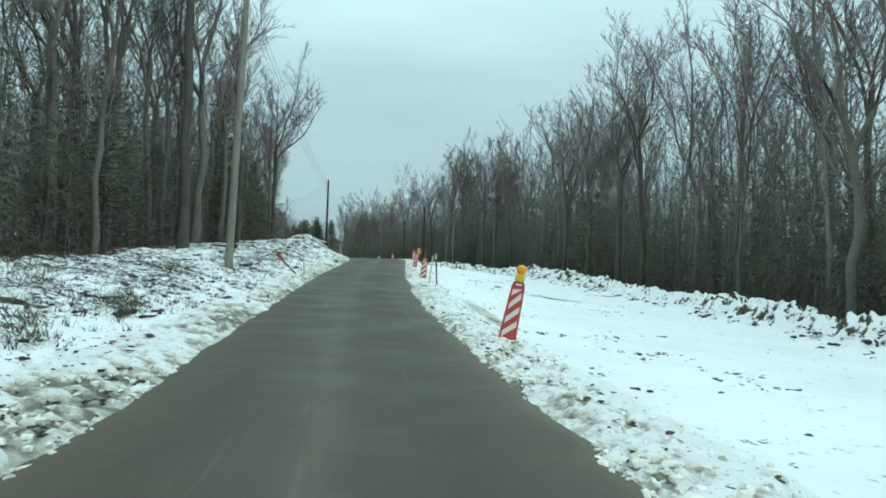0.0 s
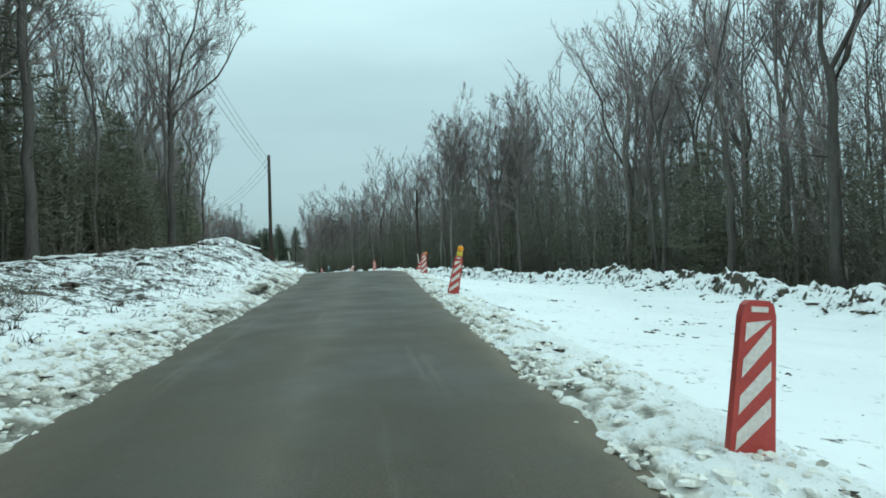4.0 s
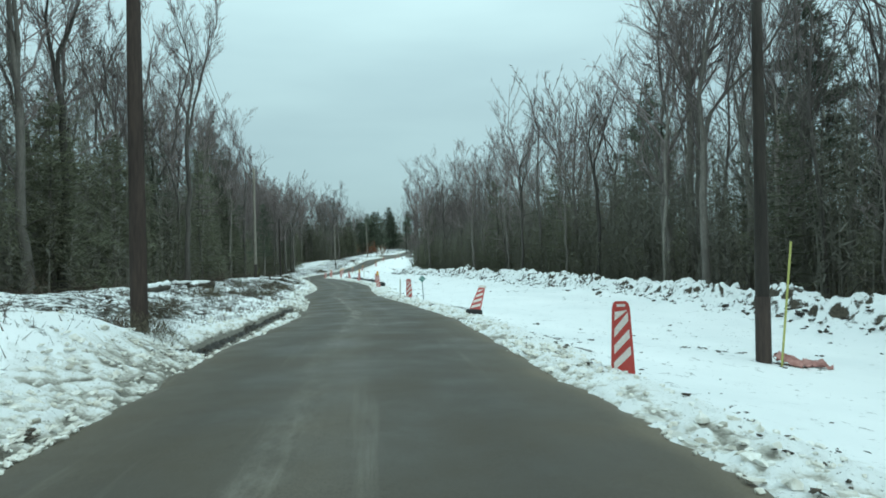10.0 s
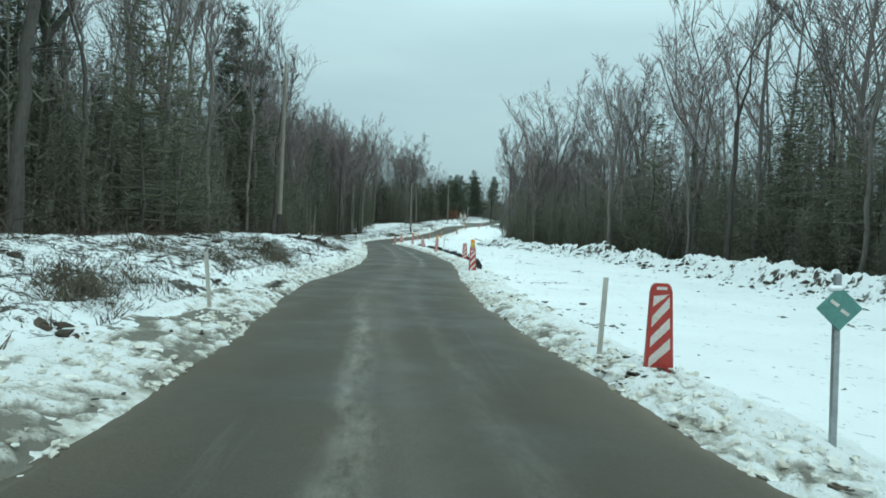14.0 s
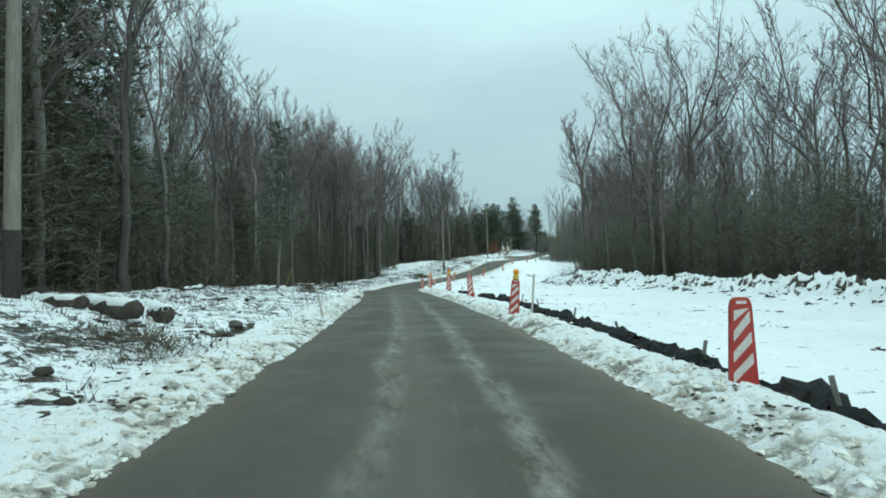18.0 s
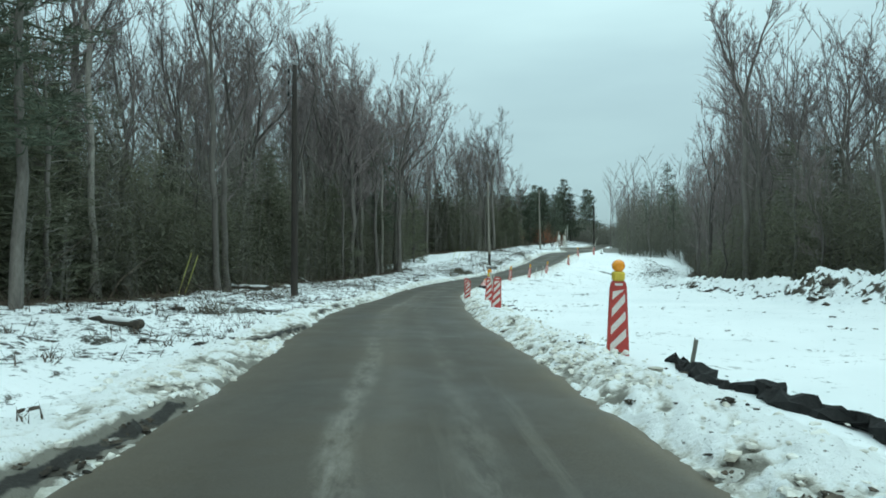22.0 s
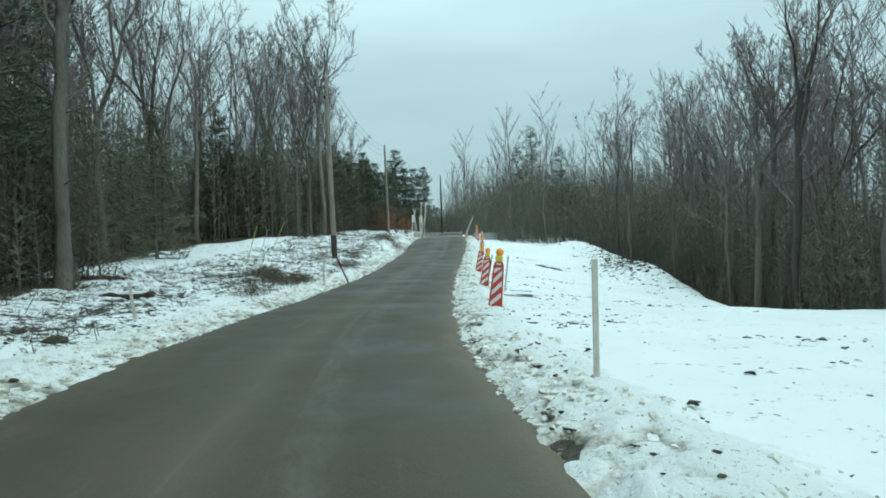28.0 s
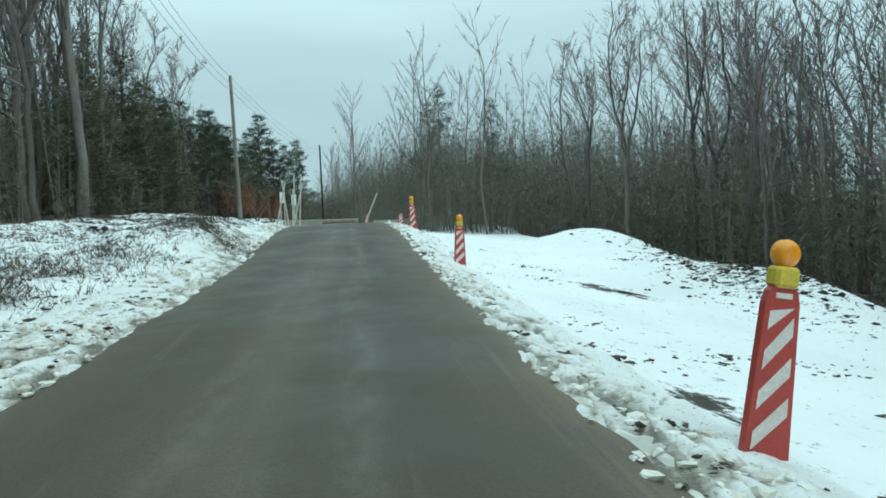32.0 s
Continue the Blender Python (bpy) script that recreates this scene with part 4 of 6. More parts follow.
def build_forest():
    kinds = make_trees()
    rng = random.Random(5)
    word = ("tall bare grey-barked tree with a fine twiggy crown", "slender bare tree in the woods", "tall bare tree with forked limbs")
    spots = []
    for side in (-1, 1):
        y = 4.0
        while y < 236:
            for depth in (0.5, 3.4, 6.4):
                if rng.random() < (0.90, 0.76, 0.56)[int(depth / 3.2)]:
                    yy = y + rng.uniform(-1.9, 1.9)
                    u = wood_line(yy, side) + side * (depth + rng.uniform(-.9, 1.7))
                    spots.append((float(centre(yy)) + u, yy, depth))
            y += 4.4
    for x, y, depth in spots:
        k = rng.choice((0, 1, 2, 3, 4, 5, 6, 7, 8, 9, 11, 13, 5, 7, 0, 4) if depth < 3 else (0, 1, 3, 4, 5, 6, 8, 11, 2))
        plant(kinds[k], x, y, rng.uniform(0, 6.28), rng.uniform(.86, 1.1) * stature(y, x - float(centre(y))), word[2] if k in (3, 10) else word[1] if k in (2, 5, 7, 8, 9) else word[0],
              "tree", "bare trees along the road")
    for k in range(10):
        yy = rng.uniform(163, 199)
        plant(kinds[rng.choice((0, 1, 3, 4, 6, 11, 10))], float(centre(yy)) + left_line(yy) - rng.uniform(-.6, 9), yy, rng.uniform(0, 6.28), rng.uniform(.95, 1.15), word[0], "tree", "bare trees along the road")
    for k in range(8):
        yy = rng.uniform(168, 196)
        plant(kinds[rng.choice((0, 1, 3, 4, 6, 11, 10, 3))], float(centre(yy)) + left_line(yy) - rng.uniform(-.3, 4.5), yy, rng.uniform(0, 6.28), rng.uniform(1.0, 1.18), word[0], "tree", "bare trees along the road")
    # wide round-crowned trees that stand out of the wood's edge
    for k, x, y, s in ((10, 2.0, 97.0, 1.0), (12, -28.0, 169.5, 1.0), (10, -24.7, 209.0, .97), (3, 13.0, 69.2, 1.12)):
        plant(kinds[k], x, y, 1.0, s, "bare tree with a wide rounded crown of fine twigs" if k == 10 else "tall bare tree forking high above the wood's edge", "tree", "bare trees along the road")
    # stout dark trunks at the edge of the first woods, and two that rise over the low growth past the bend
    for k, x, y, s in ((12, -12.4, 29.2, 1.2), (3, -13.6, 33.4, 1.12), (6, -15.6, 36.2, 1.1), (0, -14.9, 41.0, 1.05), (4, -16.2, 27.0, 1.12), (11, -17.2, 31.0, 1.15), (6, -16.9, 45.5, 1.0), (1, -14.6, 22.5, 1.1), (3, -21.9, 151.2, 1.0), (6, -19.4, 145.0, 1.0)):
        plant(kinds[k], x, y, .7 + y, s, "stout dark-barked bare tree at the wood's edge", "tree", "bare trees along the road")
    # the depth of the woods
    base = [thin_tree(rng) for _ in range(14)]
    V, Fc, count = [], [], 0
    for side in (-1, 1):
        y = -8.0
        while y < 460:
            wide = 36 if y < 250 else 70
            for depth in np.arange(8.0 if y < 236 else 1.0, wide, 3.4 if y < 250 else 6.0):
                if rng.random() < 0.62:
                    yy = y + rng.uniform(-2.4, 2.4)
                    x = float(centre(yy)) + wood_line(yy, side) + side * (depth + rng.uniform(-2, 2))
                    v, f = base[rng.randrange(14)]
                    a, s = rng.uniform(0, 6.28), rng.uniform(.85, 1.15) * stature(yy, side)
                    c, sn = math.cos(a) * s, math.sin(a) * s
                    z = spot(x, yy, .2)
                    V.append(np.stack([v[:, 0] * c - v[:, 1] * sn + x, v[:, 0] * sn + v[:, 1] * c + yy, v[:, 2] * s + z], -1))
                    Fc.extend([tuple(i + count for i in q) for q in f])
                    count += len(v)
            y += 5.0 if y < 250 else 7
    for k in range(470):
        yy = rng.uniform(160, 234) if k < 270 else rng.uniform(40, 160)
        x = float(centre(yy)) + (left_line(yy) - rng.uniform(3, 24) if k < 150 or k > 410 else right_line(yy) + rng.uniform(2, 22))
        v, f = base[rng.randrange(14)]
        a, s = rng.uniform(0, 6.28), rng.uniform(1.0, 1.25) * stature(yy, -1 if k < 150 or k > 410 else 1)
        c, sn = math.cos(a) * s, math.sin(a) * s
        V.append(np.stack([v[:, 0] * c - v[:, 1] * sn + x, v[:, 0] * sn + v[:, 1] * c + yy, v[:, 2] * s + spot(x, yy, .2)], -1))
        Fc.extend([tuple(i + count for i in q) for q in f])
        count += len(v)
    me = mesh_from("woods", np.concatenate(V).tolist(), Fc, [WOODS], False)
    tagged(new("woods", me), "deep bare winter woods behind the roadside trees", "woods", kind="stuff")
    # far end of the valley, closed by trees
    V, Fc, count = [], [], 0
    for k in range(300):
        x, yy = rng.uniform(-150, 60), rng.uniform(330, 450)
        if abs(x - float(centre(yy))) < 4 and yy < 372:
            continue
        v, f = base[rng.randrange(14)]
        s = rng.uniform(.9, 1.25) * (.42 if -17 < x - float(centre(yy)) < 3 else 1)
        V.append(np.stack([v[:, 0] * s + x, v[:, 1] * s + yy, v[:, 2] * s + spot(x, yy, .2)], -1))
        Fc.extend([tuple(i + count for i in q) for q in f])
        count += len(v)
    tagged(new("far_woods", mesh_from("far_woods", np.concatenate(V).tolist(), Fc, [WOODS], False)), "distant bare woods closing the valley", "woods", kind="stuff")
    # saplings and brush between the trunks, and the thicket behind them
    g = np.random.default_rng(3)
    for n, twigs, near, deep, low, high, fat, name, label in ((9000, 36, .1, 14, 2.8, 9.5, 1.4, "brush", "dense bare saplings and brush under the trees"),
                                                              (21500, 38, 1.2, 18, 6.6, 11.6, 2.6, "thicket", "dark thicket of young trees deep in the woods")):
        side = np.where(g.random(n) < .5, -1.0, 1.0)
        y = g.uniform(-8, 330, n)
        if name == "thicket":
            y = np.where(g.random(n) < .30, g.uniform(232, 380, n), y)
        dep = g.random(n) ** 1.15 * (deep - near) + near
        if name == "thicket":
            dep = np.where(y > 236, (dep - 1.6) * 2.2 + .3, dep)
        line = np.array([wood_line(float(a), int(b)) for a, b in zip(y, side)])
        x = centre(y) + line + side * dep
        shut = (y > 285) & (g.random(n) < .5)          # lower growth closes the end of the road
        x = np.where(shut, centre(y) + g.uniform(-19, 5, n), x)
        z = height(x, y) - .1
        h = np.where(dep > 1.4, g.uniform(low, high, n), g.uniform(.8, 3.8, n)) * np.where(shut, .55, 1) * np.array([stature(float(a), int(b)) for a, b in zip(y, side)])
        lean = g.normal(0, .07, (n, 2)) * h[:, None]
        foot = np.stack([x, y, z], -1)
        top = foot + np.concatenate([lean, h[:, None]], 1)
        wide = g.uniform(.008, .027, n) * (1 + .4 * (fat > 1))
        ang = g.uniform(0, 6.28, n)
        off = np.stack([np.cos(ang) * wide, np.sin(ang) * wide, 0 * wide], -1)
        off2 = np.stack([-np.sin(ang) * wide, np.cos(ang) * wide, 0 * wide], -1)
        stems = np.stack([foot - off, foot + off, top, foot - off2, foot + off2, top], 1).reshape(-1, 3)
        f = g.uniform(.06, 1.0, (n, twigs)) ** .8
        wide_at = (1.0 + (fat - 1.0) * (.55 + dep / 16.0))[:, None, None] * (1.4 - 1.15 * f * f)[..., None]
        b0 = foot[:, None] + (top - foot)[:, None] * f[..., None]
        L = (g.uniform(.25, .7, (n, twigs)) * (1.1 - .4 * f) * (.5 + .08 * h[:, None]))
        a2 = g.uniform(0, 6.28, (n, twigs))
        d = np.stack([np.cos(a2), np.sin(a2), g.uniform(.1, 1.2, (n, twigs))], -1)
        d = d / np.linalg.norm(d, axis=-1, keepdims=True)
        sd = np.stack([-np.sin(a2), np.cos(a2), 0 * a2], -1) * g.uniform(.008, .024, (n, twigs, 1)) * wide_at
        flat = g.random((n, twigs, 1)) < .5
        sd = np.where(flat, sd, np.stack([0 * a2, 0 * a2, 1 + 0 * a2], -1) * .014 * wide_at)
        tw = np.stack([b0 - sd, b0 + sd, b0 + d * L[..., None]], 2).reshape(-1, 3)
        allv = np.concatenate([stems, tw])
        me = mesh_from(name, allv.tolist(), np.arange(len(allv)).reshape(-1, 3).tolist(), [BRUSH], False)
        tagged(new(name, me), label, "brush", kind="stuff")
    # evergreen undergrowth that closes the foot of the woods
    n, leaves = 2300, 330
    side = np.where(g.random(n) < .55, -1.0, 1.0)
    y = np.where(np.arange(n) < 1800, g.uniform(-6, 262, n), g.uniform(128, 190, n))
    line = np.array([wood_line(float(a), int(b)) for a, b in zip(y, side)])
    dep = .35 + g.random(n) ** 1.5 * 8.5
    x = centre(y) + line + side * dep
    tall = g.uniform(1.6, 5.0, n) + .6 * dep * g.uniform(.3, 1.0, n)
    tall = tall * np.where((side < 0) & (y > 160), 1.35, 1.0)
    reach = g.uniform(.7, 1.5, n)
    f = g.random((n, leaves)) ** .8
    a1 = g.uniform(0, 6.28, (n, leaves))
    rad = reach[:, None] * (1.08 - f) * g.uniform(.2, 1.0, (n, leaves)) ** .6 + .1
    p = np.stack([x[:, None] + rad * np.cos(a1), y[:, None] + rad * np.sin(a1), (height(x, y) - .05)[:, None] + tall[:, None] * f], -1)
    a2 = a1 + g.normal(0, .9, (n, leaves))
    d = np.stack([np.cos(a2), np.sin(a2), g.normal(-.38, .14, (n, leaves))], -1) * g.uniform(.12, .34, (n, leaves, 1))
    sd = np.stack([-np.sin(a2), np.cos(a2), g.normal(0, .12, (n, leaves))], -1) * g.uniform(.014, .034, (n, leaves, 1))
    V = np.stack([p - sd, p + sd, p + d], 2).reshape(-1, 3)
    tagged(new("undergrowth", mesh_from("undergrowth", V.tolist(), np.arange(len(V)).reshape(-1, 3).tolist(), [UNDERGROWTH], False)),
           "dark green evergreen undergrowth at the foot of the woods", "undergrowth", kind="stuff")
    # evergreens
    made = [pine(rng, 16.5, .2, .38, .17, .036, 10, 1.3), pine(rng, 14.0, .17, .3, .18, .036, 9, 1.25), pine(rng, 7.5, .06, .05, .24, .05, 5, .9), pine(rng, 6.0, .05, .08, .3, .06, 5, .9), pine(rng, 13.0, .18, .12, .27, .042, 9, 1.7), pine(rng, 16.8, .2, .10, .25, .034, 15, 1.5), pine(rng, 9.0, .1, .03, .26, .045, 13, 1.15)]
    pines = [(mesh_from("trunk", *a, [BARK]), mesh_from("needles", *b, [HEMLOCK if k in (2, 3, 6) else NEEDLE])) for k, (a, b) in enumerate(made)]
    for k, x, y, s in ((0, 8.4, 96.8, 1.02), (1, 12.2, 93.5, 1.0), (0, 17.2, 69.6, .95), (0, 3.6, 119, 1.05), (1, -57.75, 181.8, .95), (0, -41.5, 122.5, 1.02), (1, -31.5, 96, .8),
                       (0, -35.4, 270, 1.1), (1, -62.75, 265.3, 1.0), (0, -65.75, 253.3, .9), (1, -60, 285, 1.2), (0, -56, 300, 1.1), (1, -42, 137, .7),
                       (0, -38.75, 255.3, .8), (0, -66.75, 239.3, .8), (1, -60, 320, 1.2), (0, -68, 300, 1.1), (1, -70, 330, 1.2), (0, -64, 276, 1.0), (1, -67, 290, 1.1), (1, -61.75, 249.3, .85), (1, -59.25, 246.3, .75), (0, -63.25, 258.3, .8), (1, -60.75, 265.3, .85), (0, -59.5, 271, .85), (1, -64, 268, .9), (0, -58, 283, .9), (1, -62, 296, 1.0), (0, -33.75, 247.3, .75), (1, -36.75, 265.3, .85)):
        plant(pines[4 if y > 236 and x < -53 else 5 if k == 0 and 90 < y < 125 else k], x, y, rng.uniform(0, 6), s, "dark green pine rising among bare trees", "pine", "pines in the woods", ("trunk", "needles"))
    for k in range(62):
        side = 1 if k % 3 == 0 else -1
        y = rng.choice((rng.uniform(52, 76), rng.uniform(96, 130), rng.uniform(134, 176), rng.uniform(14, 232)))
        x = float(centre(y)) + wood_line(y, side) + side * rng.uniform(.8, 5.0)
        plant(pines[rng.choice((2, 3))], x, y, rng.uniform(0, 6), rng.uniform(.75, 1.45), "young dark evergreen under bare trees", "evergreen", "young evergreens", ("trunk", "needles"))
    # broad hemlocks that darken the left woods
    for k in range(58):
        y = rng.uniform(162, 234) if k < 30 else rng.uniform(24, 162)
        x = float(centre(y)) + left_line(y) - rng.uniform(.9, 7.0)
        plant(pines[6], x, y, rng.uniform(0, 6), rng.uniform(.6, 1.0) if k < 30 else rng.uniform(.5, .95), "broad dark hemlock standing between bare trunks", "evergreen", "hemlocks in the woods", ("trunk", "needles"))
    for x, y, s in ((-64.4, 213.0, 1.12), (-61.0, 196.5, .9), (-59.3, 222.0, 1.0), (-57.0, 226.5, .75)):
        plant(pines[6], x, y, rng.uniform(0, 6), s, "broad dark hemlock standing between bare trunks", "evergreen", "hemlocks in the woods", ("trunk", "needles"))


build_forest()

# ---------------------------------------------------------------- utility poles


def utility_pole(x, y, tall, mat, label, arms=3, girth=.145, lean=(0, 0), band=None):
    e = new("utility_pole")
    e.location = (x, y, spot(x, y, .1))
    e.rotation_euler = (radians(lean[1]), radians(lean[0]), 0)
    V, Fc = [], []
    add_tube(V, Fc, [(0, 0, tall * i / 6) for i in range(7)], [girth * (1 - .35 * i / 6) for i in range(7)], 10)
    o = new("shaft", mesh_from("shaft", V, Fc, [mat]))
    o.parent = e
    for k in range(arms):
        bm = box_bm(.03, .22, .03, 0, -.17 - girth * .6, tall - .35 - .45 * k)
        bracket = part("bracket", bm, METAL, e)
        V, Fc = [], []
        add_tube(V, Fc, [(0, -.3 - girth * .6, tall - .42 - .45 * k + d) for d in (0, .05, .1, .16)], [.03, .05, .035, .045], 8)
        o = new("insulator", mesh_from("insulator", V, Fc, [RUBBER]))
        o.parent = bracket
    if band:
        V, Fc = [], []
        add_tube(V, Fc, [(0, 0, .05), (0, 0, 1.3)], [girth * 1.03, girth * 1.01], 10)
        o = new("base_wrap", mesh_from("base_wrap", V, Fc, [band]))
        o.parent = e
    return tagged(e, label, "utility pole", "utility poles along the road")


POLES = [(-7.9, 22.6, 11.5, POLE, "weathered grey wooden utility pole in snow", (2.0, 0), None),
         (-13.4, 68.7, 8.5, POLE_RED, "red-brown wooden utility pole with insulators", (0.5, 0), None),
         (-32.5, 114.0, 10.2, POLE, "grey wooden utility pole with a dark base by the woods", (0.5, 0), POLE_DARK),
         (-45.4, 150.2, 9.2, POLE_DARK, "dark wooden utility pole in snow", (0, 0), None),
         (-52.1, 197.4, 9.6, POLE, "pale wooden utility pole with a dark base", (-1, 0), POLE_DARK),
         (-54.3, 233.0, 9.8, POLE, "pale wooden utility pole on the rise", (-1, 0), None),
         (-50.6, 269.7, 10.2, POLE_DARK, "dark wooden utility pole far down the road", (0, 0), None)]
for x, y, tall, mat, label, lean, band in POLES:
    utility_pole(x, y, tall, mat, label, 3, lean=lean, band=band)
utility_pole(-2.9, 71.35, 7.0, POLE_DARK, "dark bare pole standing in the cleared snow", 0, .13, (1.0, 0), POLE_RED)
tops = [(12.0, -45.0, 11.0)] + [(p[0], p[1], spot(p[0], p[1]) + p[2]) for p in POLES]
for k in range(len(tops) - 1):
    a, b = tops[k], tops[k + 1]
    for w in range(3):
        pts = []
        for i in range(13):
            f = i / 12
            sag = 0.8 * 4 * f * (1 - f)
            pts.append((a[0] + (b[0] - a[0]) * f, a[1] + (b[1] - a[1]) * f, a[2] + (b[2] - a[2]) * f - .35 - .45 * w - sag))
        tagged(new("power_line", tube_mesh("power_line", pts, [.008] * 13, 4, WIRE)), "thin dark power line between poles", "power line", "power lines")

# ---------------------------------------------------------------- warning panels


def panel_bm(w0, w1, h, d):
    bm = bmesh.new()
    out = []
    for z, w in ((0, w0), (h * .9, w1 * 1.02), (h * .97, w1 * .86), (h, w1 * .6)):
        for y in (-d / 2, d / 2):
            out.append((bm.verts.new((-w / 2, y, z)), bm.verts.new((w / 2, y, z))))
    for i in range(3):
        a, b, c, e = out[2 * i], out[2 * i + 1], out[2 * i + 2], out[2 * i + 3]
        bm.faces.new((a[0], a[1], c[1], c[0]))
        bm.faces.new((b[1], b[0], e[0], e[1]))
        bm.faces.new((a[0], c[0], e[0], b[0]))
        bm.faces.new((a[1], b[1], e[1], c[1]))
    bm.faces.new((out[6][0], out[6][1], out[7][1], out[7][0]))
    bm.faces.new((out[0][1], out[0][0], out[1][0], out[1][1]))
    return bm


def warning_panel(light, height_=0.95):
    w0, w1, h, d = .28, .205, height_, .05
    e = new("warning_panel")
    board = part("board", panel_bm(w0, w1, h, d), ORANGE, e)
    # slanting white stripes on both faces
    for face in (-1, 1):
        for k in range(4):
            zc = (.10 + k * .22) * h / .95
            bm = bmesh.new()
            q = []
            for sx, dz in ((-1, -.145), (1, .05), (1, .155), (-1, -.04)):
                z = zc + dz + .09
                z = min(max(z, .03), h * .88)
                w = (w0 + (w1 - w0) * z / h) * .5 - .032
                q.append(bm.verts.new((sx * w, face * (d / 2 + .003), z)))
            bm.faces.new(q if face < 0 else q[::-1])
            part("stripe", bm, STRIPE, board, "white reflective stripe")
    bm = box_bm(.10, d + .012, .03, 0, 0, h * .945)
    part("grip", bm, STRIPE, board)
    part("base", box_bm(.40, .28, .08, 0, 0, -.16, .015), RUBBER, e, "black rubber base")
    if light:
        housing = part("lamp_body", box_bm(.15, .11, .12, 0, 0, h + .05, .02), LAMP_BODY, e, "yellow lamp housing")
        V, Fc = [], []
        rings = [(-.05, .03), (-.045, .062), (-.018, .08), (.018, .08), (.045, .062), (.05, .03)]
        add_tube(V, Fc, [(0, yy, h + .18) for yy, _ in rings], [r for _, r in rings], 16)
        Fc.append(tuple(range(15, -1, -1)))
        o = new("lens", mesh_from("lens", V, Fc, [AMBER]))
        o.parent = housing
        tagged(o, "round amber lens")
    return e


PANEL_LIT = warning_panel(True)
PANEL = warning_panel(False, .87)
# x, y, lamp, lean sideways, lean back, turn, height above the snow
PANELS = [(.94, 9.85, 1, 11, 0, -4), (-1.05, 26.6, 0, 5, 2, 6), (-2.05, 38.45, 1, 12, 0, -2), (-2.66, 48.4, 0, 3, 0, 8), (-2.95, 56.2, 1, 26, 4, -6),
          (-5.93, 67.0, 0, 0, 0, -3), (-12.62, 87.0, 0, -1, 0, 12), (-18.1, 102.9, 1, -2, 0, 22), (-20.7, 112.45, 0, -1, 0, 18), (-25.0, 121.9, 1, 4, 2, 16),
          (-28.78, 131.05, 0, -4, 0, 20), (-31.92, 137.7, 1, 1, 0, 22), (-35.93, 145.8, 0, 3, 0, 20), (-37.9, 151.45, 1, 2, 0, 18), (-40.7, 157.1, 0, 5, 0, 12), (-42.06, 161.0, 0, -3, 0, 6),
          (-44.42, 177.95, 1, 7, 0, 0), (-44.57, 184.95, 1, 8, 0, 4), (-44.75, 193.0, 1, 10, 0, 2), (-44.5, 204.3, 1, 2, 0, 0), (-44.75, 212.8, 1, -1, 0, 0)]
first = {}
for x, y, lit, side, back, turn in PANELS:
    m = pose(x, y, spot(x, y) + .0, back, side, turn)
    ob = PANEL_LIT if lit else PANEL
    if lit not in first:
        first[lit] = ob
        ob.matrix_basis = m
    else:
        ob = copy_thing(ob, m)
    tagged(ob, "orange and white striped warning panel with an amber lamp in snow" if lit else "orange and white striped warning panel set in snow",
           "warning panel", "warning panels along the road")


def tipped_panel(x, y, side, back, turn, amber):
    """A panel lying back, with its thick rubber base clear of the snow."""
    e = new("warning_panel")
    w0, w1, h, d = .31, .19, .95, .05
    board = part("board", panel_bm(w0, w1, h, d), ORANGE, e)
    for face in (-1, 1):
        for k in range(4):
            zc = .12 + k * .22
            bm = bmesh.new()
            q = []
            for sx, dz in ((-1, -.06), (1, .06), (1, .17), (-1, .05)):
                z = min(max(zc + dz, .03), h * .9)
                w = (w0 + (w1 - w0) * z / h) * .5 - .03
                q.append(bm.verts.new((sx * w, face * (d / 2 + .003), z)))
            bm.faces.new(q if face < 0 else q[::-1])
            part("stripe", bm, STRIPE, board, "white reflective stripe")
    part("cap", box_bm(.22, .08, .12, 0, 0, h + .03, .025), AMBER if amber else STRIPE, e, "amber cap" if amber else "white cap")
    V, Fc = [], []
    xs = (-.22, -.215, -.19, -.08, .08, .19, .215, .22)
    add_tube(V, Fc, [(a, 0, -.08) for a in xs], [.05, .08, .10, .105, .105, .10, .08, .05], 14)
    Fc.append(tuple(range(13, -1, -1)))
    o = new("base", mesh_from("base", V, Fc, [RUBBER]))
    o.parent = e
    tagged(o, "thick rounded black rubber base")
    e.matrix_basis = pose(x, y, spot(x, y) + .12, back, side, turn)
    return tagged(e, "striped warning panel tipped back on its black rubber base", "warning panel", "warning panels along the road")


tipped_panel(-8.62, 76.3, 5, -52, -8, False)
tipped_panel(-42.85, 166.1, 3, -66, 6, True)

# ---------------------------------------------------------------- stakes


def stake(x, y, tall, mat, label, side=0, back=0, turn=0, wide=.055):
    bm = box_bm(wide, .02, tall + .25, 0, 0, tall / 2 - .125, .003)
    me = bpy.data.meshes.new("stake")
    bm.to_mesh(me)
    bm.free()
    me.materials.append(mat)
    ob = new("stake", me)
    ob.matrix_basis = pose(x, y, spot(x, y), back, side, turn)
    return tagged(ob, label, "stake", "survey stakes")


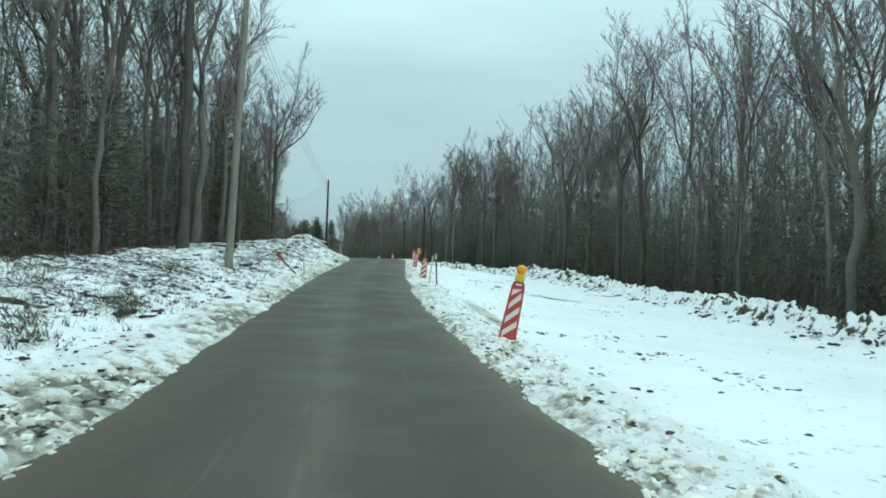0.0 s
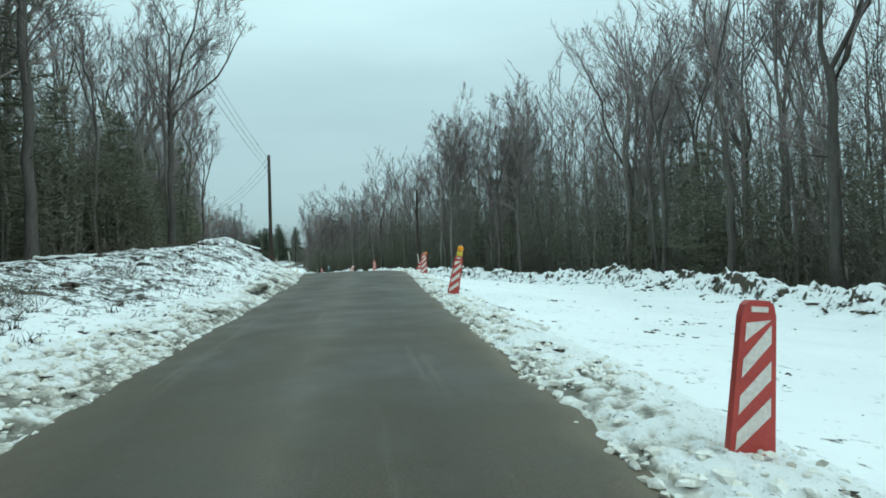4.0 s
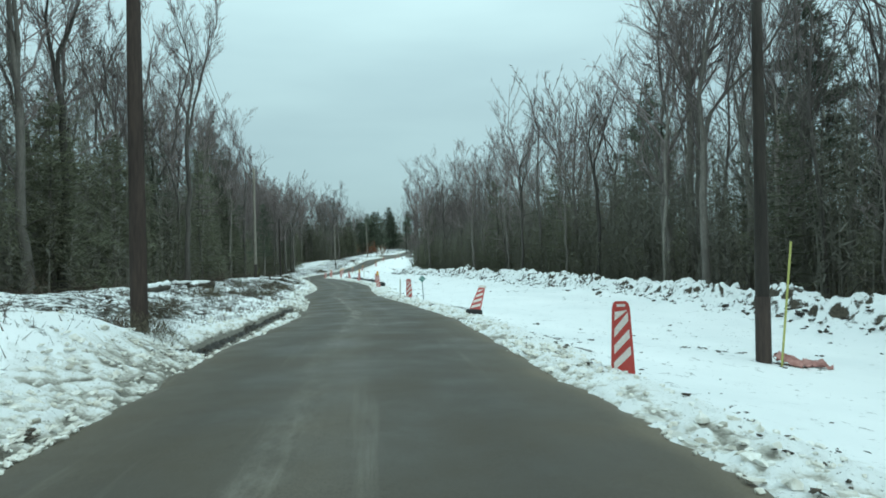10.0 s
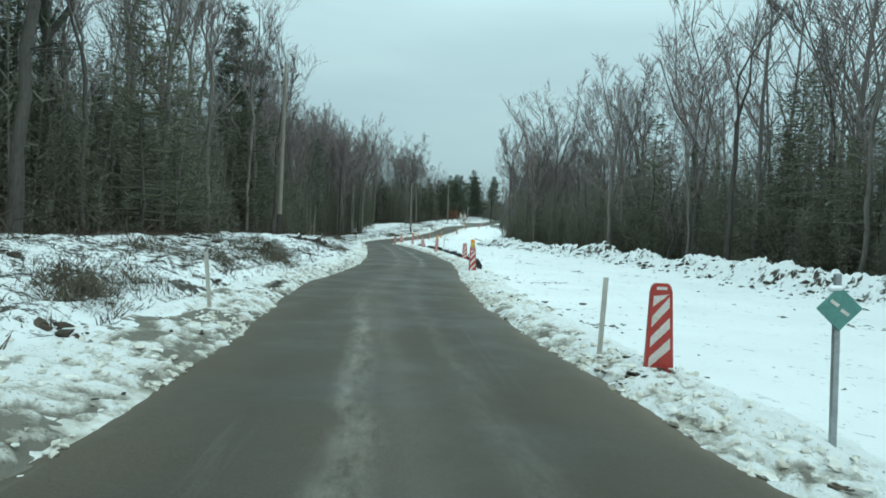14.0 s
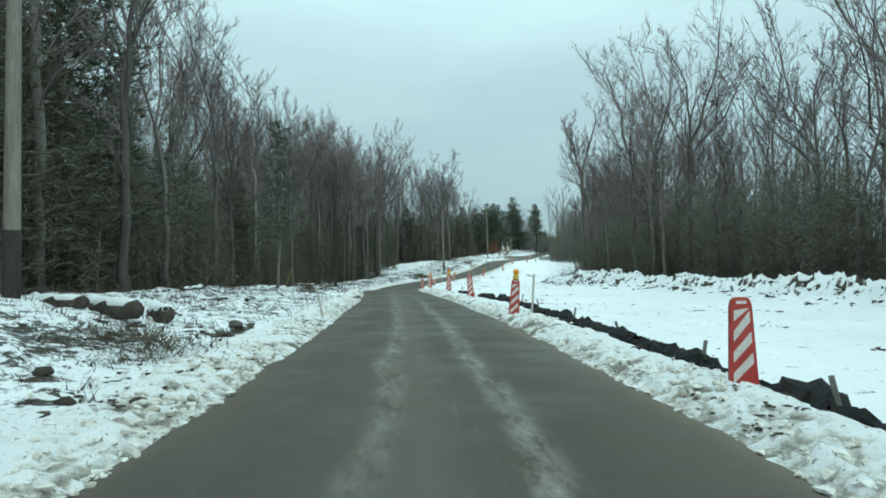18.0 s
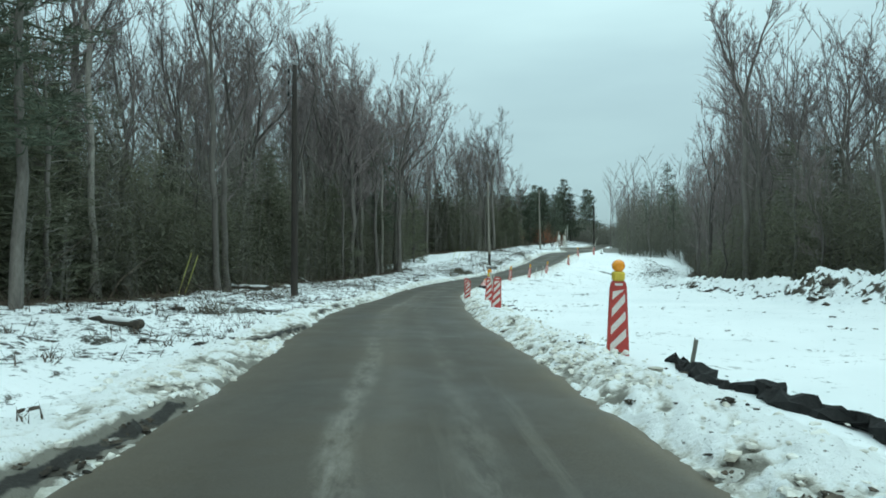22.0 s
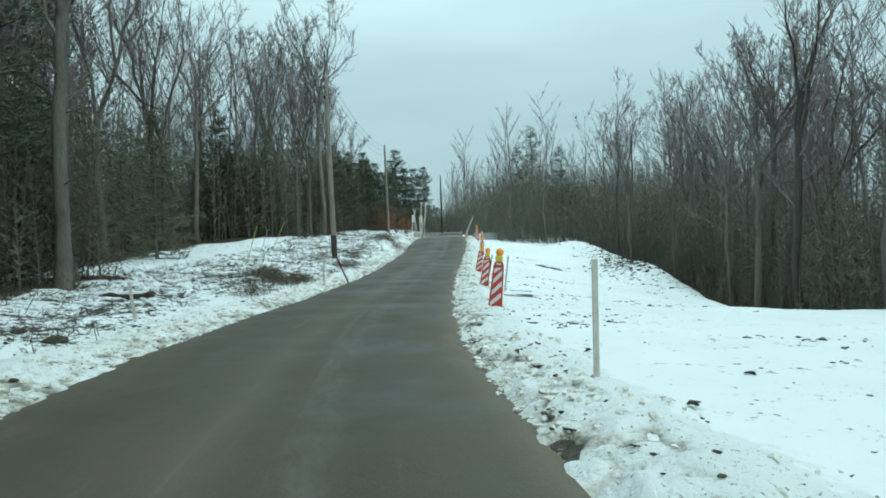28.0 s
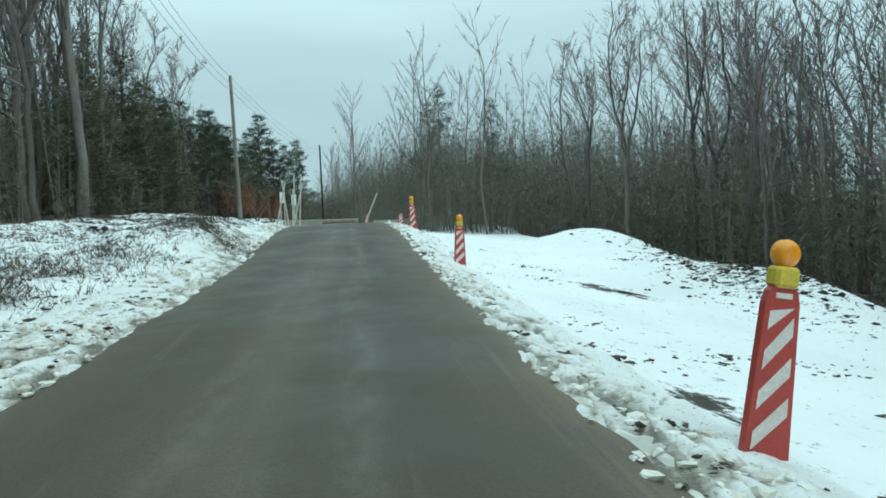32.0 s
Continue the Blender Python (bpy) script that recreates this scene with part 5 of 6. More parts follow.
STAKES = [(-.41, 24.1, 1.2, STAKE_RED, -3, 0), (-.72, 24.3, 1.1, STAKE, 7, 0), (-5.87, 24.57, 1.15, STAKE_RED, -46, 0), (-5.7, 25.0, .95, STAKE, -4, 0),
          (-9.94, 58.4, 1.1, STAKE, -6, 0), (-2.75, 58.9, 1.25, STAKE, -7, 0), (-18.33, 87.85, .8, STAKE, -6, 0), (-13.2, 87.7, .9, STAKE, 2, 0),
          (-29.6, 120.1, .9, STAKE, -11, 0), (-24.6, 122.3, 1.1, STAKE, 4, 0), (-36.08, 146.45, 1.0, STAKE, -12, 0), (-43.67, 171.2, 1.1, STAKE, 1, 0),
          (-44.4, 189.2, 1.0, STAKE_RED, 12, 0), (-43.95, 184.7, 1.1, STAKE, 8, 0), (-49.3, 187.4, 1.05, STAKE_RED, -23, 0), (-49.75, 185.6, 1.0, STAKE, 0, 0),
          (-51.15, 176.8, .7, STAKE, -8, 0), (-47.6, 146.5, 1.5, STAKE_LIME, 20, 0), (-47.9, 147.1, 1.5, STAKE_LIME, 21, 0), (-54.35, 191, 1.7, STAKE_LIME, 17, 0),
          (-56.45, 198.7, 1.4, STAKE_LIME, 18, 0), (-55.95, 199, 1.9, STAKE_LIME, 24, 0)]
for x, y, tall, mat, side, back in STAKES:
    ob = stake(x, y, tall, mat, "leaning dark red survey stake in snow" if mat is STAKE_RED else "thin yellow-green stake leaning by the woods" if mat is STAKE_LIME else "pale wooden survey stake in snow", side, back, 8, .03 if mat is STAKE_LIME else .055)
    if (x, y) == (-5.87, 24.57):
        part("ribbon", box_bm(.13, .035, .34, .03, -.012, tall - .16, .012), RIBBON, ob, "red cloth ribbon")
    if (x, y) in ((-44.4, 189.2), (-.41, 24.1)):
        part("tip", box_bm(.061, .026, .2, 0, 0, tall - .09, .003), STAKE, ob, "bare pale wood tip")

stake(-2.72, 71.0, 2.2, STAKE_LIME, "thin yellowish stick leaning beside a dark pole", 6, 0, 0, .035)


def netting_heap(x, y):
    """A crumpled length of orange netting on the snow."""
    g = np.linspace(0, 1, 19), np.linspace(0, 1, 11)
    A, B = np.meshgrid(*g)
    X = x + .8 * A + .06 * np.sin(B * 9)
    Y = y + .4 * (B - .5) + .08 * np.sin(A * 11)
    Z = height(X, Y) + .02 + .2 * np.abs(fbm(A * 6, B * 5, 97, 3)) + .16 * np.exp(-((A - .2) / .2) ** 2) * np.sin(B * math.pi)
    idx = np.arange(A.size).reshape(A.shape)
    faces = np.stack([idx[:-1, :-1], idx[:-1, 1:], idx[1:, 1:], idx[1:, :-1]], -1).reshape(-1, 4)
    ob = new("netting", mesh_from("netting", np.stack([X.ravel(), Y.ravel(), Z.ravel()], -1).tolist(), faces.tolist(), [NETTING]))
    so = ob.modifiers.new("thick", "SOLIDIFY")
    so.thickness = .012
    return tagged(ob, "crumpled faded orange netting lying on snow", "netting")


netting_heap(-2.7, 71.3)

# ---------------------------------------------------------------- black filter sock along the cut edge


def filter_sock(pts, r, label):
    P = []
    for (x0, y0), (x1, y1) in zip(pts[:-1], pts[1:]):
        k = max(2, int(math.hypot(x1 - x0, y1 - y0) / .10))
        P += [(x0 + (x1 - x0) * i / k, y0 + (y1 - y0) * i / k) for i in range(k)]
    ring = []
    for i, (x, y) in enumerate(P):
        w = float(fbm(np.array([x * 2.6]), np.array([y * 2.6]), 91, 4)[0])
        x += .22 * w
        ring.append((x, y, spot(x, y) + r * .15 + .06 * w))
    girth = [r * min(1.0, .25 + .2 * i, .25 + .2 * (len(ring) - 1 - i)) * (.85 + .9 * float(fbm(np.array([i * .21]), np.array([0.0]), 92, 4)[0])) for i in range(len(ring))]
    rng = random.Random(8)
    e = new("filter_sock")
    e.empty_display_size = .2
    e.location = ring[0]
    for a in range(0, len(ring) - 1, 24):
        b = min(a + 25, len(ring))
        if b - a < 3:
            continue
        V, Fc = [], []
        add_tube(V, Fc, [(p[0] - ring[0][0], p[1] - ring[0][1], p[2] - ring[0][2]) for p in ring[a:b]], girth[a:b], 10)
        V = [(p[0] + rng.gauss(0, .024), p[1] + rng.gauss(0, .024), p[2] + rng.gauss(0, .03)) for p in V]
        o = new("length", mesh_from("length", V, Fc, [SOCK], False))
        o.parent = e
    return tagged(e, label, "filter sock", "filter socks")


filter_sock([(-18.2, 104.6), (-19.4, 109.6), (-20.2, 112.1), (-21.15, 114.7), (-22.2, 117.2), (-23.0, 119.6), (-24.4, 123.2), (-25.7, 126.9), (-27.0, 129.7), (-28.2, 131.8), (-28.9, 132.8)], .14,
            "sagging black filter sock lying along the road's snowy edge")
filter_sock([(-29.4, 133.5), (-30.3, 135.3), (-31.1, 137.0), (-31.4, 137.8)], .11, "short black filter sock half buried in snow")
for x, y, side in ((-19.3, 108.2, 14), (-20.2, 111.7, -12), (-21.1, 114.2, 9), (-22.2, 117.0, -16), (-23.5, 121.0, 10), (-25.0, 124.9, -8), (-26.3, 128.6, 12), (-29.7, 134.2, -10), (-31.2, 137.2, 10)):
    stake(x + .14, y, .34, PEG, "short grey peg beside the black filter sock", side, 0, 10, .045)

# ---------------------------------------------------------------- small diamond sign


def diamond_sign(x, y):
    e = new("marker_sign")
    e.location = (x, y, spot(x, y))
    e.rotation_euler = (0, radians(-2), radians(14))
    part("post", box_bm(.045, .03, 1.35, 0, 0, .47, .006), METAL, e, "grey steel post")
    bm = box_bm(.21, .012, .21, 0, 0, 0, .004)
    bmesh.ops.rotate(bm, verts=bm.verts, matrix=Matrix.Rotation(radians(45), 3, "Y"))
    bmesh.ops.translate(bm, verts=bm.verts, vec=(0, -.03, .92))
    plate = part("plate", bm, TEAL, e, "faded green diamond plate")
    for k, (bx, bz) in enumerate(((-.035, .955), (.03, .895))):
        bm = box_bm(.06, .004, .022, 0, 0, 0)
        bmesh.ops.rotate(bm, verts=bm.verts, matrix=Matrix.Rotation(radians(35), 3, "Y"))
        bmesh.ops.translate(bm, verts=bm.verts, vec=(bx, -.039, bz))
        part("bar", bm, STRIPE, plate, "worn white bar")
    part("snow_cap", box_bm(.1, .03, .04, -.03, -.03, 1.05, .015), SNOW, e, "snow caught on the plate")
    return tagged(e, "small green diamond marker sign on a grey post", "sign")


diamond_sign(-11.64, 85.15)

# ---------------------------------------------------------------- clutter in the snow

def lump_cloud(name, pts, sizes, flat, mat, seed, label, category):
    """Rough lumps, each with its own shape, joined into one."""
    bm = bmesh.new()
    bmesh.ops.create_icosphere(bm, subdivisions=1, radius=1)
    base = np.array([v.co[:] for v in bm.verts])
    fc = np.array([[v.index for v in f.verts] for f in bm.faces])
    bm.free()
    g = np.random.default_rng(seed)
    pts, sizes = np.asarray(pts), np.asarray(sizes)
    if mat is CLOD:                      # a larger clod is several crumbs frozen together
        big = sizes > .028
        crumbs, near = np.repeat(pts[big], 5, 0), np.repeat(sizes[big], 5)
        crumbs = crumbs + g.normal(0, 1, crumbs.shape) * near[:, None] * (.85, .85, .22)
        pts, sizes = np.concatenate([pts[~big], crumbs]), np.concatenate([sizes[~big], near * g.uniform(.25, .8, len(near))])
    n = len(pts)
    a = g.uniform(0, 6.28, n)
    shape = base[None] * (1 + g.normal(0, .3, (n, len(base), 1)))
    st = np.stack([g.uniform(.8, 1.5 if mat is SLUSH else 2.1, n), g.uniform(.6, 1.1, n), g.uniform(.6, 1.1, n) * flat], -1) * np.asarray(sizes)[:, None]
    shape = shape * st[:, None]
    c, s = np.cos(a)[:, None], np.sin(a)[:, None]
    out = np.stack([shape[..., 0] * c - shape[..., 1] * s, shape[..., 0] * s + shape[..., 1] * c, shape[..., 2]], -1) + np.asarray(pts)[:, None]
    faces = (fc[None] + (np.arange(n) * len(base))[:, None, None]).reshape(-1, 3)
    me = mesh_from(name, out.reshape(-1, 3).tolist(), faces.tolist(), [mat], mat is SNOW)
    return tagged(new(name, me), label, category, kind="stuff")


def stick_cloud(name, pts, lengths, widths, mat, seed, label, category, rise=0.25):
    g = np.random.default_rng(seed)
    n = len(pts)
    a = g.uniform(0, 6.28, n)
    up = g.normal(0.02, rise, n)
    d = np.stack([np.cos(a), np.sin(a), np.abs(up)], -1)
    s1 = np.stack([-np.sin(a), np.cos(a), 0 * a], -1) * np.asarray(widths)[:, None]
    s2 = np.stack([0 * a, 0 * a, 1 + 0 * a], -1) * np.asarray(widths)[:, None]
    p = np.asarray(pts)
    L = np.asarray(lengths)[:, None]
    bend = g.normal(0, .12, (n, 3)) * L
    rings = []
    for f, w in ((0, 1.0), (.55, .8), (1.0, .35)):
        q = p + d * L * f + bend * (1 - (2 * f - 1) ** 2)
        rings += [q + s1 * w, q - s1 * .5 * w + s2 * .87 * w, q - s1 * .5 * w - s2 * .87 * w]
    V = np.stack(rings, 1).reshape(-1, 3)
    one = []
    for i in range(2):
        for k in range(3):
            one.append((3 * i + k, 3 * i + (k + 1) % 3, 3 * i + 3 + (k + 1) % 3, 3 * i + 3 + k))
    faces = (np.array(one)[None] + (np.arange(n) * 9)[:, None, None]).reshape(-1, 4)
    me = mesh_from(name, V.tolist(), faces.tolist(), [mat], False)
    return tagged(new(name, me), label, category, kind="stuff")


TUFT = []
# low bushes beside the road: x, y, radius, stems
BUSHES = [(-36.3, 130.9, .7, 420), (-28.0, 112.4, .95, 300), (-24.1, 99.0, .9, 420), (-23.2, 97.8, .6, 220), (-52.65, 188.1, .9, 320), (-20.2, 87.4, .6, 220), (-22.3, 93.5, .7, 240), 
          (-43.7, 146.0, .6, 60), (-52.05, 187.3, .9, 300), (-50.65, 194.2, .9, 300), (-51.35, 202.3, .9, 300), (-52.55, 195.9, .9, 240), (-51.35, 198.1, .7, 220), (-53.25, 200.8, 1.0, 240), (-14.4, 70.9, .55, 170), (-15.7, 73.3, .5, 150), (-19.0, 81.0, .7, 220), (-20.0, 85.0, .8, 260), (-19.9, 88.0, .7, 220), (-22.6, 96.8, 1.0, 320), (-18.9, 84.3, .6, 240), (-19.3, 86.6, .55, 240),
          (-16.9, 77.5, .9, 160), (-17.6, 79.2, .6, 160), (-41.3, 141.0, .6, 160), (-51.55, 185.3, .7, 220), (-50.75, 181.8, .6, 200), (-50.85, 186.7, .6, 300), (-52.65, 188.6, .7, 260), (-50.55, 205.5, 1.1, 420),
          (-51.75, 200.3, .8, 260), (-50.85, 185, .5, 120), (-5.5, 10.7, .45, 160), (-4.7, 6.9, .4, 120), (-7.5, 11.0, .8, 180), (-13.0, 68.2, .6, 300),
          (-8.6, 32.5, .6, 150), (-9.8, 38.5, .7, 170), (-23.6, 93.0, .8, 220), (-24.5, 98.5, .8, 200), (-27.0, 103.0, .8, 160), (-47.5, 152.0, .6, 60), (-51.15, 168.3, .7, 140), (-8.0, 18.0, .7, 170)]


def blade_cloud(name, pts, lengths, widths, mat, seed, label, category, rise):
    """Single thin blades standing at random, joined into one."""
    g = np.random.default_rng(seed)
    n = len(pts)
    a = g.uniform(0, 6.28, n)
    d = np.stack([np.cos(a), np.sin(a), g.uniform(*rise, n)], -1)
    d = d / np.linalg.norm(d, axis=-1, keepdims=True)
    b = g.uniform(0, 6.28, n)
    s_ = np.stack([np.cos(b), np.sin(b), 0 * b], -1) * np.asarray(widths)[:, None]
    p = np.asarray(pts)
    V = np.stack([p - s_, p + s_, p + d * np.asarray(lengths)[:, None]], 1).reshape(-1, 3)
    me = mesh_from(name, V.tolist(), np.arange(3 * n).reshape(-1, 3).tolist(), [mat], False)
    return tagged(new(name, me), label, category, kind="stuff")


def scatter():
    g = np.random.default_rng(17)
    # slush thrown up along both edges
    n = 76000
    y = g.uniform(-4, 216, n)
    left = g.random(n) < .5
    off = np.abs(g.normal(.05, .62, n)) - .12
    u = np.where(left, -table(EDGE_L, y) - off, table(EDGE_R, y) + off)
    x = centre(y) + u
    keep = fbm(x * .8, y * .8, 49, 3) + .35 * vnoise(x * 3, y * 3, 50) > g.uniform(-.35, .5, n) + .35 * np.abs(off - .35)
    keep &= cut_line(u, y, .12)[0] < .4
    x, y, off = x[keep], y[keep], off[keep]
    size = np.clip(g.lognormal(-3.75, .42, len(x)), .012, .05)
    lump_cloud("slush_lumps", np.stack([x, y, height(x, y) + .035 + size * .25], -1), size, .75, SLUSH, 1, "lumps of dirty frozen slush along the road", "slush")
    n = 16000
    y = g.uniform(-4, 214, n)
    left = g.random(n) < .6
    off = np.abs(g.normal(.15, .6, n)) - .02
    u = np.where(left, -table(EDGE_L, y) - off, table(EDGE_R, y) + off)
    x = centre(y) + u
    keep = fbm(x * 1.3, y * .7, 48, 3) > g.uniform(-.1, .5, n)
    x, y = x[keep], y[keep]
    size = np.clip(g.lognormal(-4.0, .5, len(x)), .008, .042)
    lump_cloud("edge_debris", np.stack([x, y, height(x, y) + .03 + size * .3], -1), size, .5, CLOD, 18, "dark gravel and bark thrown up along the road's edge", "gravel")
    # soil and snow clumps on the ridge of dug-up earth
    n = 3200
    y = g.uniform(-10, 176, n)
    u = berm_line(y) - .6 + g.normal(0, .45, n)
    x = centre(y) + u
    size = np.clip(g.lognormal(-2.9, .45, n), .03, .16)
    lump_cloud("soil_lumps", np.stack([x, y, height(x, y) + size * .1], -1), size, .7, CLOD, 2, "dark soil and stones showing through the snowy ridge", "soil")
    # clods on the cleared bed
    n = 2600
    y = g.uniform(0, 214, n)
    u = table(EDGE_R, y) + .8 + g.random(n) ** 1.4 * 10.5
    x = centre(y) + u
    keep = fbm(x * .35, y * .35, 33, 3) > g.uniform(-.25, .55, n)
    x, y = x[keep], y[keep]
    size = np.clip(g.lognormal(-3.9, .55, len(x)), .01, .055)
    lump_cloud("clods", np.stack([x, y, height(x, y) + size * .1], -1), size, .5, CLOD, 4, "small dark clods lying on the snow", "soil")
    n = 62
    y = g.uniform(4, 212, n)
    u = table(EDGE_R, y) + 1.0 + g.random(n) ** 1.3 * 7.5
    known = np.array([(-43.15, 176.8), (-42.95, 176.4), (-43.05, 178), (-41.75, 178.1), (-40.75, 183.8), (-40.75, 197.9), (-42.65, 192), (-42.45, 197.4), (-35.5, 147.9), (-37.3, 150.6)])
    y = np.concatenate([y, known[:, 1]])
    u = np.concatenate([u, known[:, 0] - centre(known[:, 1])])
    n = len(y)
    P_ = []
    for k in range(n):
        m_ = g.integers(8, 24)
        P_.append(np.stack([u[k] + g.normal(0, .38, m_), y[k] + g.normal(0, .3, m_)], -1))
    P_ = np.concatenate(P_)
    x, y = centre(P_[:, 1]) + P_[:, 0], P_[:, 1]
    size = np.clip(g.lognormal(-3.75, .5, len(x)), .012, .07)
    lump_cloud("clod_clusters", np.stack([x, y, height(x, y) + size * .05], -1), size, .55, CLOD, 15, "clusters of dark clods and bark on the snow", "soil")
    # on the two snowy heaps ahead
    n = 1500
    x, y = g.normal(-34.75, 1.4, n), g.normal(209.8, 4.2, n)
    size = np.clip(g.lognormal(-3.4, .5, n), .02, .12)
    lump_cloud("heap_clods", np.stack([x, y, height(x, y) + size * .1], -1), size, .6, CLOD, 5, "dark clods on the snowy heap", "soil")
    # left: sticks, weeds, earth
    n = 2600
    y = g.uniform(0, 216, n)
    lo = table(EDGE_L, y)
    u = -lo - .7 - g.random(n) * 7.4
    x = centre(y) + u
    keep = fbm(x * .3, y * .3, 44, 3) > g.uniform(-.6, .45, n)
    x, y = x[keep], y[keep]
    m_ = len(x)
    L = np.clip(g.lognormal(-2.6, .4, m_), .04, .18)
    stick_cloud("sticks", np.stack([x, y, height(x, y) + .02], -1), L, .005 + .011 * g.random(m_) * np.sqrt(L), STICK, 6, "dark sticks and twigs poking from the snow", "sticks")
    n = 120000
    y = g.uniform(0, 216, n)
    u = -table(EDGE_L, y) - .9 - g.random(n) * 7.2
    x = centre(y) + u
    keep = fbm(x * .4, y * .4, 45, 3) + .5 * vnoise(x * 1.7, y * 1.7, 47) + .42 * step(176, 184, y) + .1 * step(30, 24, y) > g.uniform(0, .75, n)
    x, y = x[keep], y[keep]
    m_ = len(x)
    blade_cloud("weeds", np.stack([x, y, height(x, y) - .01], -1), g.uniform(.05, .24, m_), g.uniform(.004, .011, m_), WEED, 7, "dead grey-brown weeds standing in the snow", "weeds", (.3, 2.5))
    n = 5200
    y = g.uniform(0, 218, n)
    u = -table(EDGE_L, y) - .8 - g.random(n) * 7.4
    x = centre(y) + u
    keep = fbm(x * .35, y * .35, 64, 3) + .15 * step(20, 14, y) + .35 * step(178, 186, y) > g.uniform(-.3, .4, n)
    x, y = np.repeat(x[keep], 14), np.repeat(y[keep], 14)
    x, y = x + g.normal(0, .055, len(x)), y + g.normal(0, .055, len(x))
    blade_cloud("weed_tufts", np.stack([x, y, height(x, y) - .01], -1), g.uniform(.05, .22, len(x)), g.uniform(.005, .013, len(x)), STICK, 19, "dark tufts of dead weeds in the snow", "weeds", (.5, 3.0))
    n = 6000
    y = g.uniform(0, 216, n)
    u = -table(EDGE_L, y) - .4 - g.random(n) * 7.5
    x = centre(y) + u
    keep = fbm(x * .3, y * .3, 46, 3) > g.uniform(-.35, .45, n)
    x, y = x[keep], y[keep]
    size = np.clip(g.lognormal(-3.35, .5, len(x)), .015, .14)
    lump_cloud("left_clods", np.stack([x, y, height(x, y) + size * .05], -1), size, .55, CLOD, 8, "dark earth clods and stones in the snow", "soil")
    n = 420
    y = g.uniform(3, 50, n)
    u = -table(EDGE_L, y) - .5 - g.random(n) * 4.8
    x = centre(y) + u
    keep = fbm(x * .5, y * .5, 65, 3) > g.uniform(-.3, .35, n)
    x, y = x[keep], y[keep]
    size = np.clip(g.lognormal(-2.9, .45, len(x)), .025, .12)
    lump_cloud("verge_clods", np.stack([x, y, height(x, y) + size * .1], -1), size, .6, CLOD, 20, "dark clods and bark pieces on the rough snowy verge", "soil")
    n = 1500
    k = g.choice(len(CUTS), n, p=[.46, .22, .08, .09, .07, .02, .02, .02, .02])
    rows = np.array(CUTS)[k]
    y = g.uniform(rows[:, 0], rows[:, 1])
    u = rows[:, 2] + (rows[:, 3] - rows[:, 2]) * (y - rows[:, 0]) / (rows[:, 1] - rows[:, 0]) + .10 * fbm(y * 1.1, 0 * y, 95, 3) + g.normal(.02, .05, n)
    x = centre(y) + u
    keep = cut_line(u, y, .16)[0] > .3
    x, y = x[keep], y[keep]
    size = np.clip(g.lognormal(-3.7, .4, len(x)), .012, .04)
    lump_cloud("bank_clods", np.stack([x, y, height(x, y) + size * .1], -1), size, .7, CLOD, 12, "dark earth bared along the broken snow bank", "soil")
    # tufts and low bushes
    for bx, by, br, bn in BUSHES:
        bn = int(bn * (7 if by < 125 else 6.5))
        px, py = bx + g.normal(0, .55 * br, bn), by + g.normal(0, .6 * br, bn)
        clump = vnoise(px * 2.6, py * 2.6, 66) > g.uniform(-.55, .45, bn)      # snow lies between the clumps
        px, py = px[clump], py[clump]
        TUFT.append(np.stack([px, py, np.exp(-((px - bx) ** 2 + (py - by) ** 2) / br ** 2)], -1))
    T = np.concatenate(TUFT)
    x, y = T[:, 0], T[:, 1]
    blade_cloud("low_bushes", np.stack([x, y, height(x, y) - .02 + .34 * g.random(len(x)) * T[:, 2]], -1), (.08 + .15 * T[:, 2]) * g.uniform(.5, 1.2, len(x)), g.uniform(.005, .011, len(x)), OLIVE, 14, "low olive-brown bushes and dead grass in snow", "bushes", (-.2, 1.6))
    # at the foot of the woods, both sides
    n = 5000
    y = g.uniform(0, 236, n)
    sd = np.where(g.random(n) < .6, -1, 1)
    line = np.array([wood_line(float(a), int(b)) for a, b in zip(y, sd)])
    x = centre(y) + line + sd * g.normal(-.3, .9, n)
    L = np.clip(g.lognormal(-.7, .5, n), .2, 2.2)
    stick_cloud("edge_brush", np.stack([x, y, height(x, y)], -1), L, .006 + .012 * g.random(n) * L, STICK, 9, "tangle of cut branches at the wood's edge", "sticks", .7)


scatter()


PILES = ((-8.4, 12.5, .9, .3), (-7.0, 22.0, 1.1, .35), (-8.6, 31.0, 1.3, .4), (-9.9, 41.0, 1.2, .35), (-10.6, 46.0, 1.0, .3), (-20.2, 87.4, .9, .4), (-19.2, 84.7, .9, .45),
                                  (-22.3, 93.5, 1.2, .5), (-27.9, 112.3, 1.4, .4), (-43.7, 146.0, 1.2, .5),
                                  (-48.5, 153.5, 1.2, .35), (-52.05, 187.3, 1.5, .6), (-51.35, 189.9, 1.3, .5), (-50.65, 194.2, 1.4, .5), (-51.35, 202.3, 1.5, .5), (-50.65, 206.3, 1.6, .6), (-53.35, 192.3, 1.3, .5), (-51.05, 174.3, .9, .3))


